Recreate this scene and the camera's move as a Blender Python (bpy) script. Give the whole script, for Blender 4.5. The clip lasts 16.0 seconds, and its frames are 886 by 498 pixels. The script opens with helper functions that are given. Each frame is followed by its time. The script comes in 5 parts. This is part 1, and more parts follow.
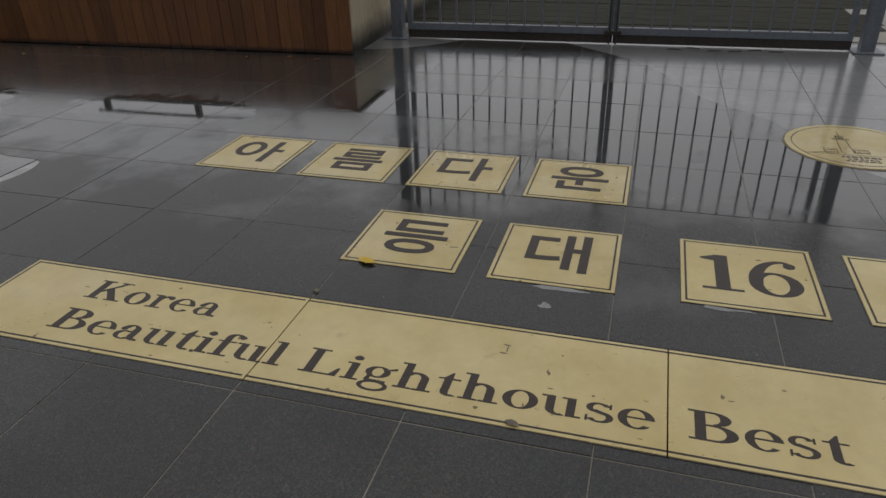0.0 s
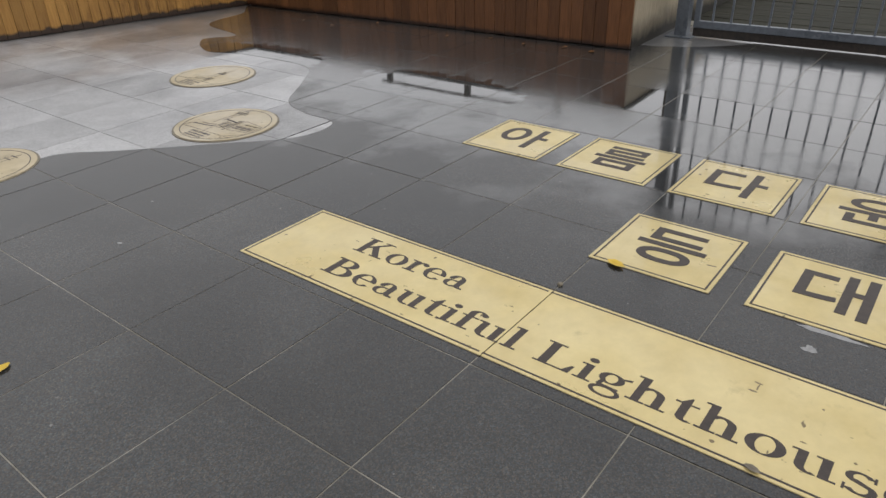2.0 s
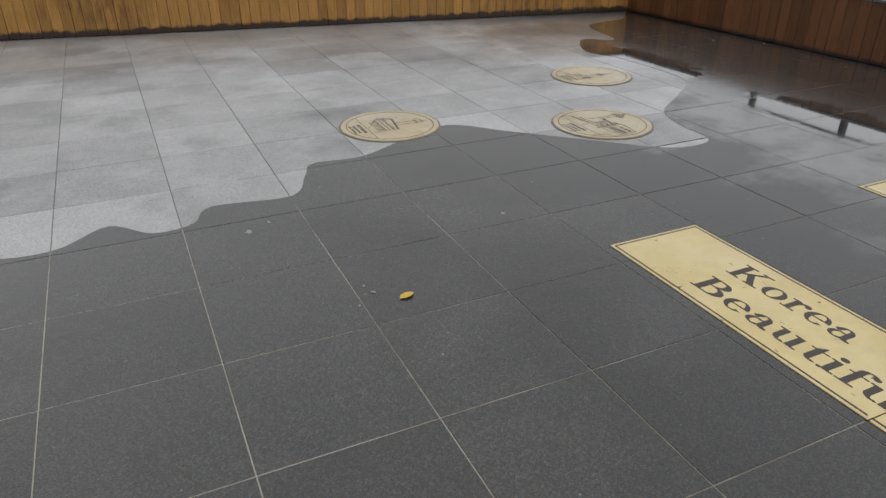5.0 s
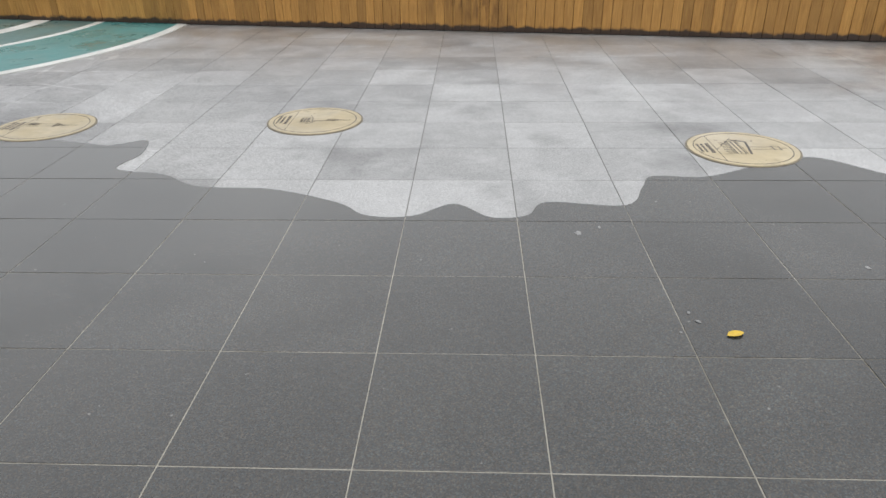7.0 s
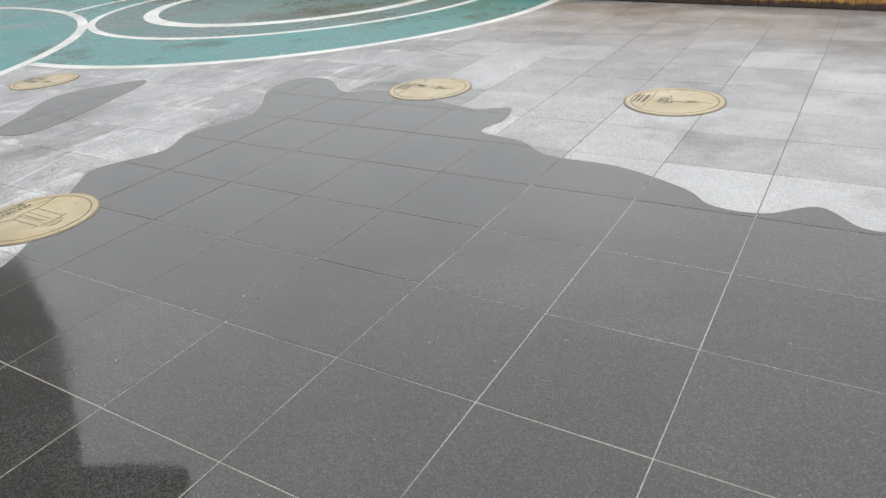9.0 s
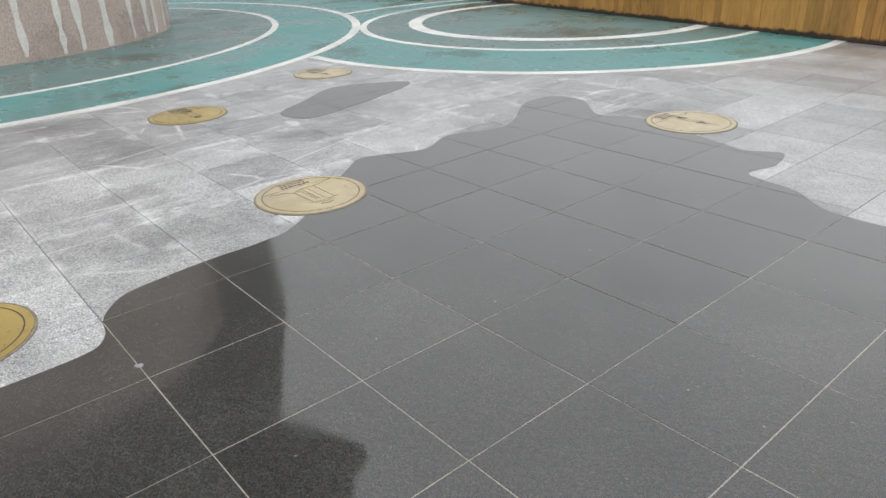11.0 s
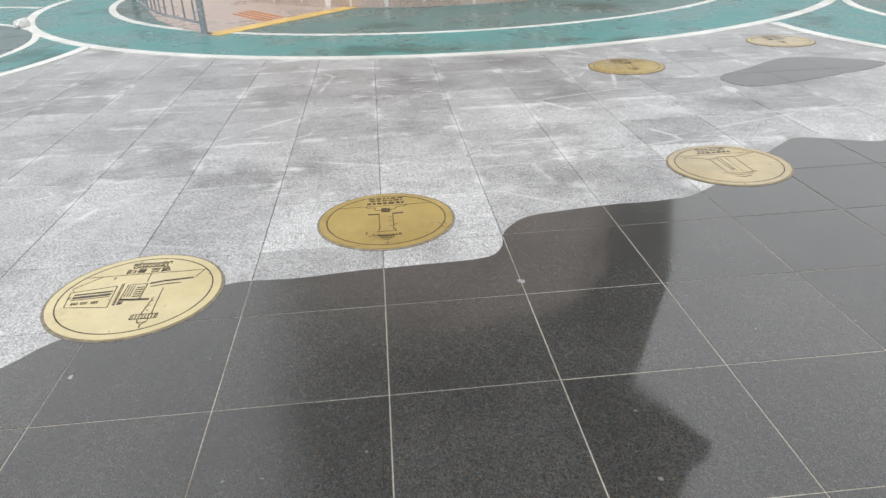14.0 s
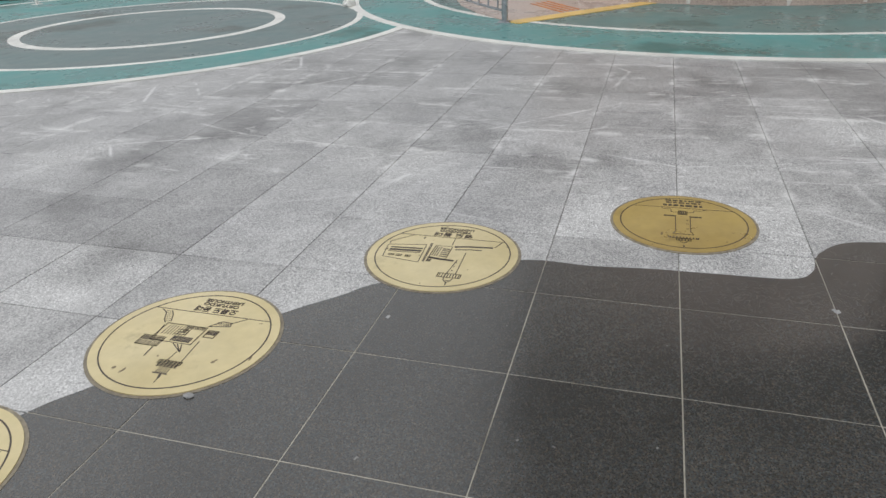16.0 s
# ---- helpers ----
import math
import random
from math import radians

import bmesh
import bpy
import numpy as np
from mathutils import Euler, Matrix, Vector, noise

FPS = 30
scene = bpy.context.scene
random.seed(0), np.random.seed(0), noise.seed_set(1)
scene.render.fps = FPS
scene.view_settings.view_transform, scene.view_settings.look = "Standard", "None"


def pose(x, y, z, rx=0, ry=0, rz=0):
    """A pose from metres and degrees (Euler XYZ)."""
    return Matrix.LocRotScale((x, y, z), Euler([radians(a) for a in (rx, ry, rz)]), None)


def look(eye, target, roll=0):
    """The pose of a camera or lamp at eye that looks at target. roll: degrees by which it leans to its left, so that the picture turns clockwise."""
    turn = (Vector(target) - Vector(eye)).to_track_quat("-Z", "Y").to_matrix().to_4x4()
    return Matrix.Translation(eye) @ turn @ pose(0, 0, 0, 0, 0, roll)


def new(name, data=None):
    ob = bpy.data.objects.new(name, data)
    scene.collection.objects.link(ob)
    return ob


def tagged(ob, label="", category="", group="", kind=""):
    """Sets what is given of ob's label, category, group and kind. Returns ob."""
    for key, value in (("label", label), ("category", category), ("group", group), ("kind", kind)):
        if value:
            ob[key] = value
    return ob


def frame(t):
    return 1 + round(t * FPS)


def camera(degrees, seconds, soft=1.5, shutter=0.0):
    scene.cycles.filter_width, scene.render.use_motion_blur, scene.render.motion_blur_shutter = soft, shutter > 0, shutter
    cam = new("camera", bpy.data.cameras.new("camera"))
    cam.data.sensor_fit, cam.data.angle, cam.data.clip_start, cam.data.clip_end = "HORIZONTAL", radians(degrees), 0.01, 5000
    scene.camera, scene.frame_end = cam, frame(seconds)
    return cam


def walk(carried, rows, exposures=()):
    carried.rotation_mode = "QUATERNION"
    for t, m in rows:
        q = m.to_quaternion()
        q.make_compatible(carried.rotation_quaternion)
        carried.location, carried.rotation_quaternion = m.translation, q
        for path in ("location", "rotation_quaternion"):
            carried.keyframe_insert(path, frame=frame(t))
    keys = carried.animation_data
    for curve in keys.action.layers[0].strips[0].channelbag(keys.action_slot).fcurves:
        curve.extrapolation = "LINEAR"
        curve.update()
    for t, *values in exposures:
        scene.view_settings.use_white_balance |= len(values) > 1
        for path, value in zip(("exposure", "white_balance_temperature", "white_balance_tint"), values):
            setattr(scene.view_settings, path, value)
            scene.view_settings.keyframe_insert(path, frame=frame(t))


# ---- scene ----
cam = camera(65.1, 16.0)
PATH = [
    (0, (0.237, -2.43, 1.526), (1.92, -1.92, 0.574), -1.5),
    (0.5, (0.228, -2.393, 1.532), (1.849, -1.716, 0.576), -1.9),
    (1, (0.238, -2.379, 1.527), (1.788, -1.565, 0.561), -2.0),
    (1.5, (0.252, -2.372, 1.527), (1.714, -1.398, 0.572), -2.3),
    (2, (0.21, -2.355, 1.541), (1.585, -1.265, 0.581), -1.7),
    (2.5, (0.164, -2.354, 1.551), (1.458, -1.151, 0.613), -1.2),
    (3, (0.109, -2.333, 1.57), (1.308, -1.03, 0.64), -0.8),
    (3.5, (0.05, -2.293, 1.566), (1.15, -0.905, 0.638), -1.1),
    (3.7, (0.028, -2.286, 1.576), (1.081, -0.869, 0.637), -1.0),
    (5.8, (-0.252, -2.168, 1.539), (0.261, -0.46, 0.634), 0.2),
    (6, (-0.274, -2.174, 1.538), (0.162, -0.443, 0.637), 0.1),
    (6.5, (-0.271, -2.18, 1.531), (-0.149, -0.392, 0.642), -1.0),
    (7, (-0.244, -2.153, 1.542), (-0.325, -0.373, 0.634), -0.8),
    (7.5, (-0.247, -2.157, 1.538), (-0.528, -0.404, 0.616), -1.6),
    (8, (-0.241, -2.174, 1.542), (-0.731, -0.464, 0.627), -2.2),
    (8.5, (-0.253, -2.187, 1.557), (-1.03, -0.592, 0.633), -4.1),
    (9, (-0.258, -2.19, 1.556), (-1.216, -0.698, 0.632), -4.9),
    (9.2, (-0.261, -2.193, 1.561), (-1.263, -0.729, 0.637), -4.8),
    (11.3, (-0.518, -2.371, 1.554), (-1.962, -1.266, 0.721), -1.6),
    (11.5, (-0.523, -2.383, 1.544), (-1.992, -1.313, 0.711), -1.1),
    (12, (-0.562, -2.412, 1.548), (-2.1, -1.476, 0.675), -1.8),
    (12.5, (-0.548, -2.386, 1.538), (-2.21, -1.689, 0.67), -2.2),
    (13, (-0.523, -2.369, 1.527), (-2.243, -1.838, 0.655), -2.0),
    (13.5, (-0.5, -2.349, 1.519), (-2.268, -2.006, 0.648), -1.9),
    (14, (-0.478, -2.347, 1.509), (-2.261, -2.206, 0.614), -2.3),
    (14.5, (-0.463, -2.382, 1.506), (-2.244, -2.408, 0.596), -2.4),
    (15, (-0.439, -2.441, 1.523), (-2.202, -2.759, 0.635), -3.9),
    (15.5, (-0.408, -2.515, 1.525), (-2.15, -2.95, 0.643), -4.1),
    (16, (-0.383, -2.599, 1.524), (-2.095, -3.131, 0.638), -2.4),
]
walk(cam, [(t, look(eye, target, roll)) for t, eye, target, roll in PATH],
     exposures=[(0, -1.15, 6550, 12), (0.5, -0.6, 6550, 12), (1, -0.7, 6550, 12), (1.5, -0.2, 6550, 12), (2, -0.28, 6550, 12), (2.5, -0.55, 6550, 12), (3, -0.92, 6550, 12), (3.5, -1, 6550, 12), (3.7, -1, 6550, 12), (5.8, 0, 6500, 10), (6.5, 0.12, 6500, 10), (7, 0.12, 6500, 10), (8, 0.18, 6500, 10), (9.2, 0.32, 6500, 10), (11.3, 0.2, 6500, 10), (12, 0.15, 6500, 10), (12.5, 0.4, 6500, 10), (13.5, 0.42, 6500, 10), (14, 0.4, 6500, 10), (14.5, 0.12, 6500, 10), (15, 0.32, 6500, 10), (15.5, -0.23, 6500, 10), (16, -0.08, 6500, 10)])

# ---- light: overcast, wet morning ----
world = bpy.data.worlds.new("overcast_sky")
scene.world = world
world.use_nodes = True
wn, wl = world.node_tree.nodes, world.node_tree.links
sky = wn.new("ShaderNodeTexSky")
sky.sky_type, sky.sun_disc = "NISHITA", False
sky.sun_elevation, sky.sun_rotation = radians(60), radians(180)
sky.dust_density, sky.air_density = 6.0, 1.0
pale = wn.new("ShaderNodeHueSaturation")
pale.inputs["Saturation"].default_value = 0.12
pale.inputs["Value"].default_value = 0.1
wl.new(sky.outputs[0], pale.inputs["Color"])
# a thick, nearly even layer of cloud
aim = wn.new("ShaderNodeTexCoord")
cloud_noise = wn.new("ShaderNodeTexNoise")
cloud_noise.inputs["Scale"].default_value, cloud_noise.inputs["Detail"].default_value = 2.2, 5.0
wl.new(aim.outputs["Generated"], cloud_noise.inputs["Vector"])
cloud_tone = wn.new("ShaderNodeValToRGB")
cloud_tone.color_ramp.elements[0].position, cloud_tone.color_ramp.elements[1].position = 0.1, 0.85
cloud_tone.color_ramp.elements[0].color, cloud_tone.color_ramp.elements[1].color = (0.86, 0.89, 0.93, 1), (1.08, 1.09, 1.1, 1)
wl.new(cloud_noise.outputs["Fac"], cloud_tone.inputs[0])
cover = wn.new("ShaderNodeMix")
cover.data_type = "RGBA"
cover.inputs[0].default_value = 0.96
wl.new(pale.outputs[0], cover.inputs[6])
# the cloud is brighter towards the hidden sun
toward = wn.new("ShaderNodeVectorMath")
toward.operation = "DOT_PRODUCT"
toward.inputs[1].default_value = (0.75, 0.1, 0.3)
wl.new(aim.outputs["Generated"], toward.inputs[0])
glow = wn.new("ShaderNodeMath")
glow.operation = "MULTIPLY_ADD"
glow.inputs[1].default_value, glow.inputs[2].default_value = 0.4, 0.92
wl.new(toward.outputs["Value"], glow.inputs[0])
cloud = wn.new("ShaderNodeVectorMath")
cloud.operation = "SCALE"
wl.new(cloud_tone.outputs[0], cloud.inputs[0])
# and darker low over the horizon
level = wn.new("ShaderNodeSeparateXYZ")
wl.new(aim.outputs["Generated"], level.inputs[0])
low = wn.new("ShaderNodeMapRange")
low.interpolation_type = "SMOOTHSTEP"
low.inputs["From Min"].default_value, low.inputs["From Max"].default_value = 0.0, 0.6
low.inputs["To Min"].default_value, low.inputs["To Max"].default_value = -0.3, 0.06
wl.new(level.outputs["Z"], low.inputs["Value"])
total_glow = wn.new("ShaderNodeMath")
wl.new(glow.outputs[0], total_glow.inputs[0])
wl.new(low.outputs[0], total_glow.inputs[1])
wl.new(total_glow.outputs[0], cloud.inputs["Scale"])
wl.new(cloud.outputs[0], cover.inputs[7])
wl.new(cover.outputs[2], wn["Background"].inputs["Color"])
wn["Background"].inputs["Strength"].default_value = 1.0

sun_data = bpy.data.lights.new("sun", "SUN")
sun_data.energy, sun_data.angle, sun_data.color = 0.5, radians(40), (1.0, 0.97, 0.93)
sun = new("sun", sun_data)
sun.rotation_euler = (radians(30), 0, 0)


# ---- materials ----
def material(name):
    m = bpy.data.materials.new(name)
    m.use_nodes = True
    return m, m.node_tree.nodes, m.node_tree.links, m.node_tree.nodes["Principled BSDF"]


def add(n, kind, **values):
    node = n.new("ShaderNode" + kind)
    for key, value in values.items():
        node.inputs[key.replace("_", " ")].default_value = value
    return node


def noise_at(n, l, scale, detail=4.0, rough=0.6, stretch=None):
    geo = n.new("ShaderNodeNewGeometry")
    tex = add(n, "TexNoise", Scale=scale, Detail=detail, Roughness=rough)
    if stretch:
        mp = n.new("ShaderNodeMapping")
        mp.inputs["Scale"].default_value = stretch
        l.new(geo.outputs["Position"], mp.inputs["Vector"])
        l.new(mp.outputs[0], tex.inputs["Vector"])
    else:
        l.new(geo.outputs["Position"], tex.inputs["Vector"])
    return tex.outputs["Fac"]


def ramp(n, l, fac, stops):
    r = n.new("ShaderNodeValToRGB")
    while len(r.color_ramp.elements) < len(stops):
        r.color_ramp.elements.new(0.5)
    for e, (p, c) in zip(r.color_ramp.elements, stops):
        e.position = p
        e.color = (*c, 1) if len(c) == 3 else (c[0], c[0], c[0], 1)
    l.new(fac, r.inputs[0])
    return r.outputs["Color"]


def mix(n, l, kind, fac, a, b):
    m = n.new("ShaderNodeMix")
    m.data_type, m.blend_type = "RGBA", kind
    for socket, value in ((m.inputs[0], fac), (m.inputs[6], a), (m.inputs[7], b)):
        if isinstance(value, (int, float)):
            socket.default_value = value
        elif isinstance(value, tuple):
            socket.default_value = (*value, 1)
        else:
            l.new(value, socket)
    return m.outputs[2]


def bump(n, l, b, height, strength, distance=0.002):
    node = add(n, "Bump", Strength=strength, Distance=distance)
    l.new(height, node.inputs["Height"])
    l.new(node.outputs[0], b.inputs["Normal"])
    return node


def per_object(n, l, low, high):
    info = n.new("ShaderNodeObjectInfo")
    return ramp(n, l, info.outputs["Random"], [(0.0, (low,)), (1.0, (high,))])


def math_node(n, l, kind, a, b):
    node = n.new("ShaderNodeMath")
    node.operation = kind
    for socket, value in zip(node.inputs, (a, b)):
        if isinstance(value, (int, float)):
            socket.default_value = value
        else:
            l.new(value, socket)
    return node.outputs[0]


def stretch_to(n, l, value, from_, to):
    node = n.new("ShaderNodeMapRange")
    node.inputs["From Min"].default_value, node.inputs["From Max"].default_value = from_
    node.inputs["To Min"].default_value, node.inputs["To Max"].default_value = to
    l.new(value, node.inputs["Value"])
    return node.outputs[0]


def wet_film(n, l, wet_scale, wet_low, wet_high, centre, reach, along):
    """Where rain stands on the stone: in patches, and all over far from the trodden middle."""
    wet = noise_at(n, l, wet_scale, 5.0, 0.55)
    if reach:
        geo = n.new("ShaderNodeNewGeometry")
        away = n.new("ShaderNodeVectorMath")
        away.operation = "SUBTRACT"
        away.inputs[1].default_value = (*centre, 0.0)
        l.new(geo.outputs["Position"], away.inputs[0])
        scaled = n.new("ShaderNodeVectorMath")
        scaled.operation = "MULTIPLY"
        scaled.inputs[1].default_value = (*along, 0.0)
        l.new(away.outputs[0], scaled.inputs[0])
        far = n.new("ShaderNodeVectorMath")
        far.operation = "LENGTH"
        l.new(scaled.outputs[0], far.inputs[0])
        wet = math_node(n, l, "ADD", wet, stretch_to(n, l, far.outputs["Value"], reach, (-0.12, 0.2)))
    return ramp(n, l, wet, [(wet_low, (0.0,)), (wet_high, (1.0,))])


def crystals(n, l, scale):
    """Single mineral grains, each with its own tone and hue value."""
    geo = n.new("ShaderNodeNewGeometry")
    cells = n.new("ShaderNodeTexVoronoi")
    cells.voronoi_dimensions = "2D"
    cells.inputs["Scale"].default_value = scale
    l.new(geo.outputs["Position"], cells.inputs["Vector"])
    sep = n.new("ShaderNodeSeparateColor")
    l.new(cells.outputs["Color"], sep.inputs[0])
    return sep.outputs[0], sep.outputs[1]


def slab_random(n, l):
    return n.new("ShaderNodeObjectInfo").outputs["Random"]


PUDDLES = (((4.58, 1.1), (0.36, 0.78)), ((4.52, 3.25), (0.38, 0.8)))


def still_water(n, l, smooth, broken, north=0.0):
    """How rough the film of rain lies: by slab, with ragged borders where it thins out, and deeper before the gate."""
    ragged = stretch_to(n, l, noise_at(n, l, 7.0, 6.0, 0.7), (0.3, 0.7), (-0.3, 0.3))
    pools = stretch_to(n, l, noise_at(n, l, 0.9, 3.0, 0.5), (0.35, 0.65), (-0.25, 0.25))
    total = math_node(n, l, "ADD", math_node(n, l, "ADD", slab_random(n, l), ragged), pools)
    if north:
        sep = n.new("ShaderNodeSeparateXYZ")
        l.new(n.new("ShaderNodeNewGeometry").outputs["Position"], sep.inputs[0])
        total = math_node(n, l, "ADD", total, stretch_to(n, l, sep.outputs["Y"], (-0.5, 0.2), (-north / 8, north)))
        total = math_node(n, l, "ADD", total, stretch_to(n, l, sep.outputs["X"], (3.9, 3.3), (0.0, north)))
        total = math_node(n, l, "ADD", total, stretch_to(n, l, sep.outputs["X"], (5.3, 6.5), (0.0, north)))
        for (px, py), (rx, ry) in PUDDLES:
            dx = math_node(n, l, "MULTIPLY", math_node(n, l, "SUBTRACT", sep.outputs["X"], px), 1 / rx)
            dy = math_node(n, l, "MULTIPLY", math_node(n, l, "SUBTRACT", sep.outputs["Y"], py), 1 / ry)
            away = math_node(n, l, "ADD", math_node(n, l, "MULTIPLY", dx, dx), math_node(n, l, "MULTIPLY", dy, dy))
            away = math_node(n, l, "ADD", away, math_node(n, l, "MULTIPLY", ragged, 2.0))
            total = math_node(n, l, "ADD", total, stretch_to(n, l, away, (0.8, 1.1), (-1.6, 0.0)))
    return ramp(n, l, total, [(0.3, (smooth,)), (0.5, ((smooth + broken) / 2,)), (0.8, (broken,))])


def flood(n, l, b, west_rough=None):
    """Rain standing in shallow, ragged sheets on the low eastern side."""
    geo = n.new("ShaderNodeNewGeometry")
    sep = n.new("ShaderNodeSeparateXYZ")
    l.new(geo.outputs["Position"], sep.inputs[0])
    ragged = stretch_to(n, l, noise_at(n, l, 1.4, 5.0, 0.6), (0.3, 0.7), (-0.35, 0.35))
    lying = math_node(n, l, "ADD", stretch_to(n, l, sep.outputs["X"], (2.2, 4.8), (0.0, 1.0)), ragged)
    sheet = stretch_to(n, l, lying, (0.35, 0.75), (0.0, 1.0))
    lie = still_water(n, l, 0.014, 0.14, 0.75)
    if west_rough:
        # an even thin film on the trodden western half
        west = stretch_to(n, l, sep.outputs["X"], (0.8, -1.4), (0.0, 0.75))
        sheet = math_node(n, l, "MAXIMUM", sheet, west)
        lie = mix(n, l, "MIX", west, lie, west_rough)
    l.new(sheet, b.inputs["Coat Weight"])
    b.inputs["Coat IOR"].default_value = 1.5
    l.new(lie, b.inputs["Coat Roughness"])
    # the film breaks up over the rough stone in patches
    patchy = ramp(n, l, noise_at(n, l, 1.5, 4.0, 0.6), [(0.5, (0.2,)), (0.6, (1.0,))])
    ripple = add(n, "Bump", Strength=0.16, Distance=0.001)
    l.new(math_node(n, l, "MULTIPLY", noise_at(n, l, 34.0, 4.0, 0.75), patchy), ripple.inputs["Height"])
    l.new(ripple.outputs[0], b.inputs["Coat Normal"])


def dark_stone(name, gloss):
    """Honed basalt: near black, brown and blue specks, satin, with a film of rain."""
    m, n, l, b = material(name)
    tone, hue = crystals(n, l, 230.0)
    soft = noise_at(n, l, 38.0, 5.0, 0.75)
    grain = math_node(n, l, "ADD", math_node(n, l, "MULTIPLY", tone, 0.6), math_node(n, l, "MULTIPLY", soft, 0.4))
    cloud = noise_at(n, l, 1.7, 6.0, 0.65)
    base = ramp(n, l, grain, [(0.15, (0.026, 0.0262, 0.026)), (0.45, (0.046, 0.046, 0.0452)), (0.68, (0.065, 0.0645, 0.062)), (0.85, (0.104, 0.102, 0.097))])
    base = mix(n, l, "MULTIPLY", 1.0, base, ramp(n, l, hue, [(0.1, (0.85, 0.99, 1.1)), (0.5, (1.0, 1.0, 0.98)), (0.9, (1.18, 1.0, 0.83))]))
    base = mix(n, l, "MULTIPLY", 1.0, base, ramp(n, l, cloud, [(0.3, (0.84,)), (0.7, (1.14,))]))
    base = mix(n, l, "MULTIPLY", 1.0, base, per_object(n, l, 0.85, 1.14))
    # scuffs and dried lime in pale flecks
    flecks = ramp(n, l, noise_at(n, l, 55.0, 4.0, 0.75), [(0.62, (0.0,)), (0.7, (1.0,))])
    worn = ramp(n, l, noise_at(n, l, 2.6, 5.0, 0.6), [(0.5, (0.0,)), (0.66, (0.75,))])
    base = mix(n, l, "MIX", mix(n, l, "MULTIPLY", 1.0, flecks, worn), base, (0.13, 0.128, 0.122))
    chips = ramp(n, l, noise_at(n, l, 26.0, 2.0, 0.4), [(0.76, (0.0,)), (0.785, (0.7,))])
    base = mix(n, l, "MIX", chips, base, (0.26, 0.255, 0.245))
    geo = n.new("ShaderNodeNewGeometry")
    sep = n.new("ShaderNodeSeparateXYZ")
    l.new(geo.outputs["Position"], sep.inputs[0])
    soaked = wet_film(n, l, 1.1, 0.4, 0.6, (-10.0, 0.0), (10.6, 12.7), (1.0, 0.0))
    base = mix(n, l, "MULTIPLY", soaked, base, (0.7, 0.7, 0.7))
    # the film dries out towards the south-west
    drying = stretch_to(n, l, sep.outputs["Y"], (-2.0, -2.8), (0.0, 1.0))
    thin = mix(n, l, "MIX", drying, still_water(n, l, 0.03, 0.1), (0.27,) * 3)
    rough = mix(n, l, "MIX", soaked, thin, still_water(n, l, 0.03, 0.18, 0.75))
    l.new(rough, b.inputs["Roughness"])
    l.new(base, b.inputs["Base Color"])
    b.inputs["IOR"].default_value = gloss
    dents = math_node(n, l, "ADD", noise_at(n, l, 24.0, 4.0, 0.7), math_node(n, l, "MULTIPLY", grain, 0.3))
    bump(n, l, b, dents, 0.045, 0.001)
    flood(n, l, b, thin)
    return m


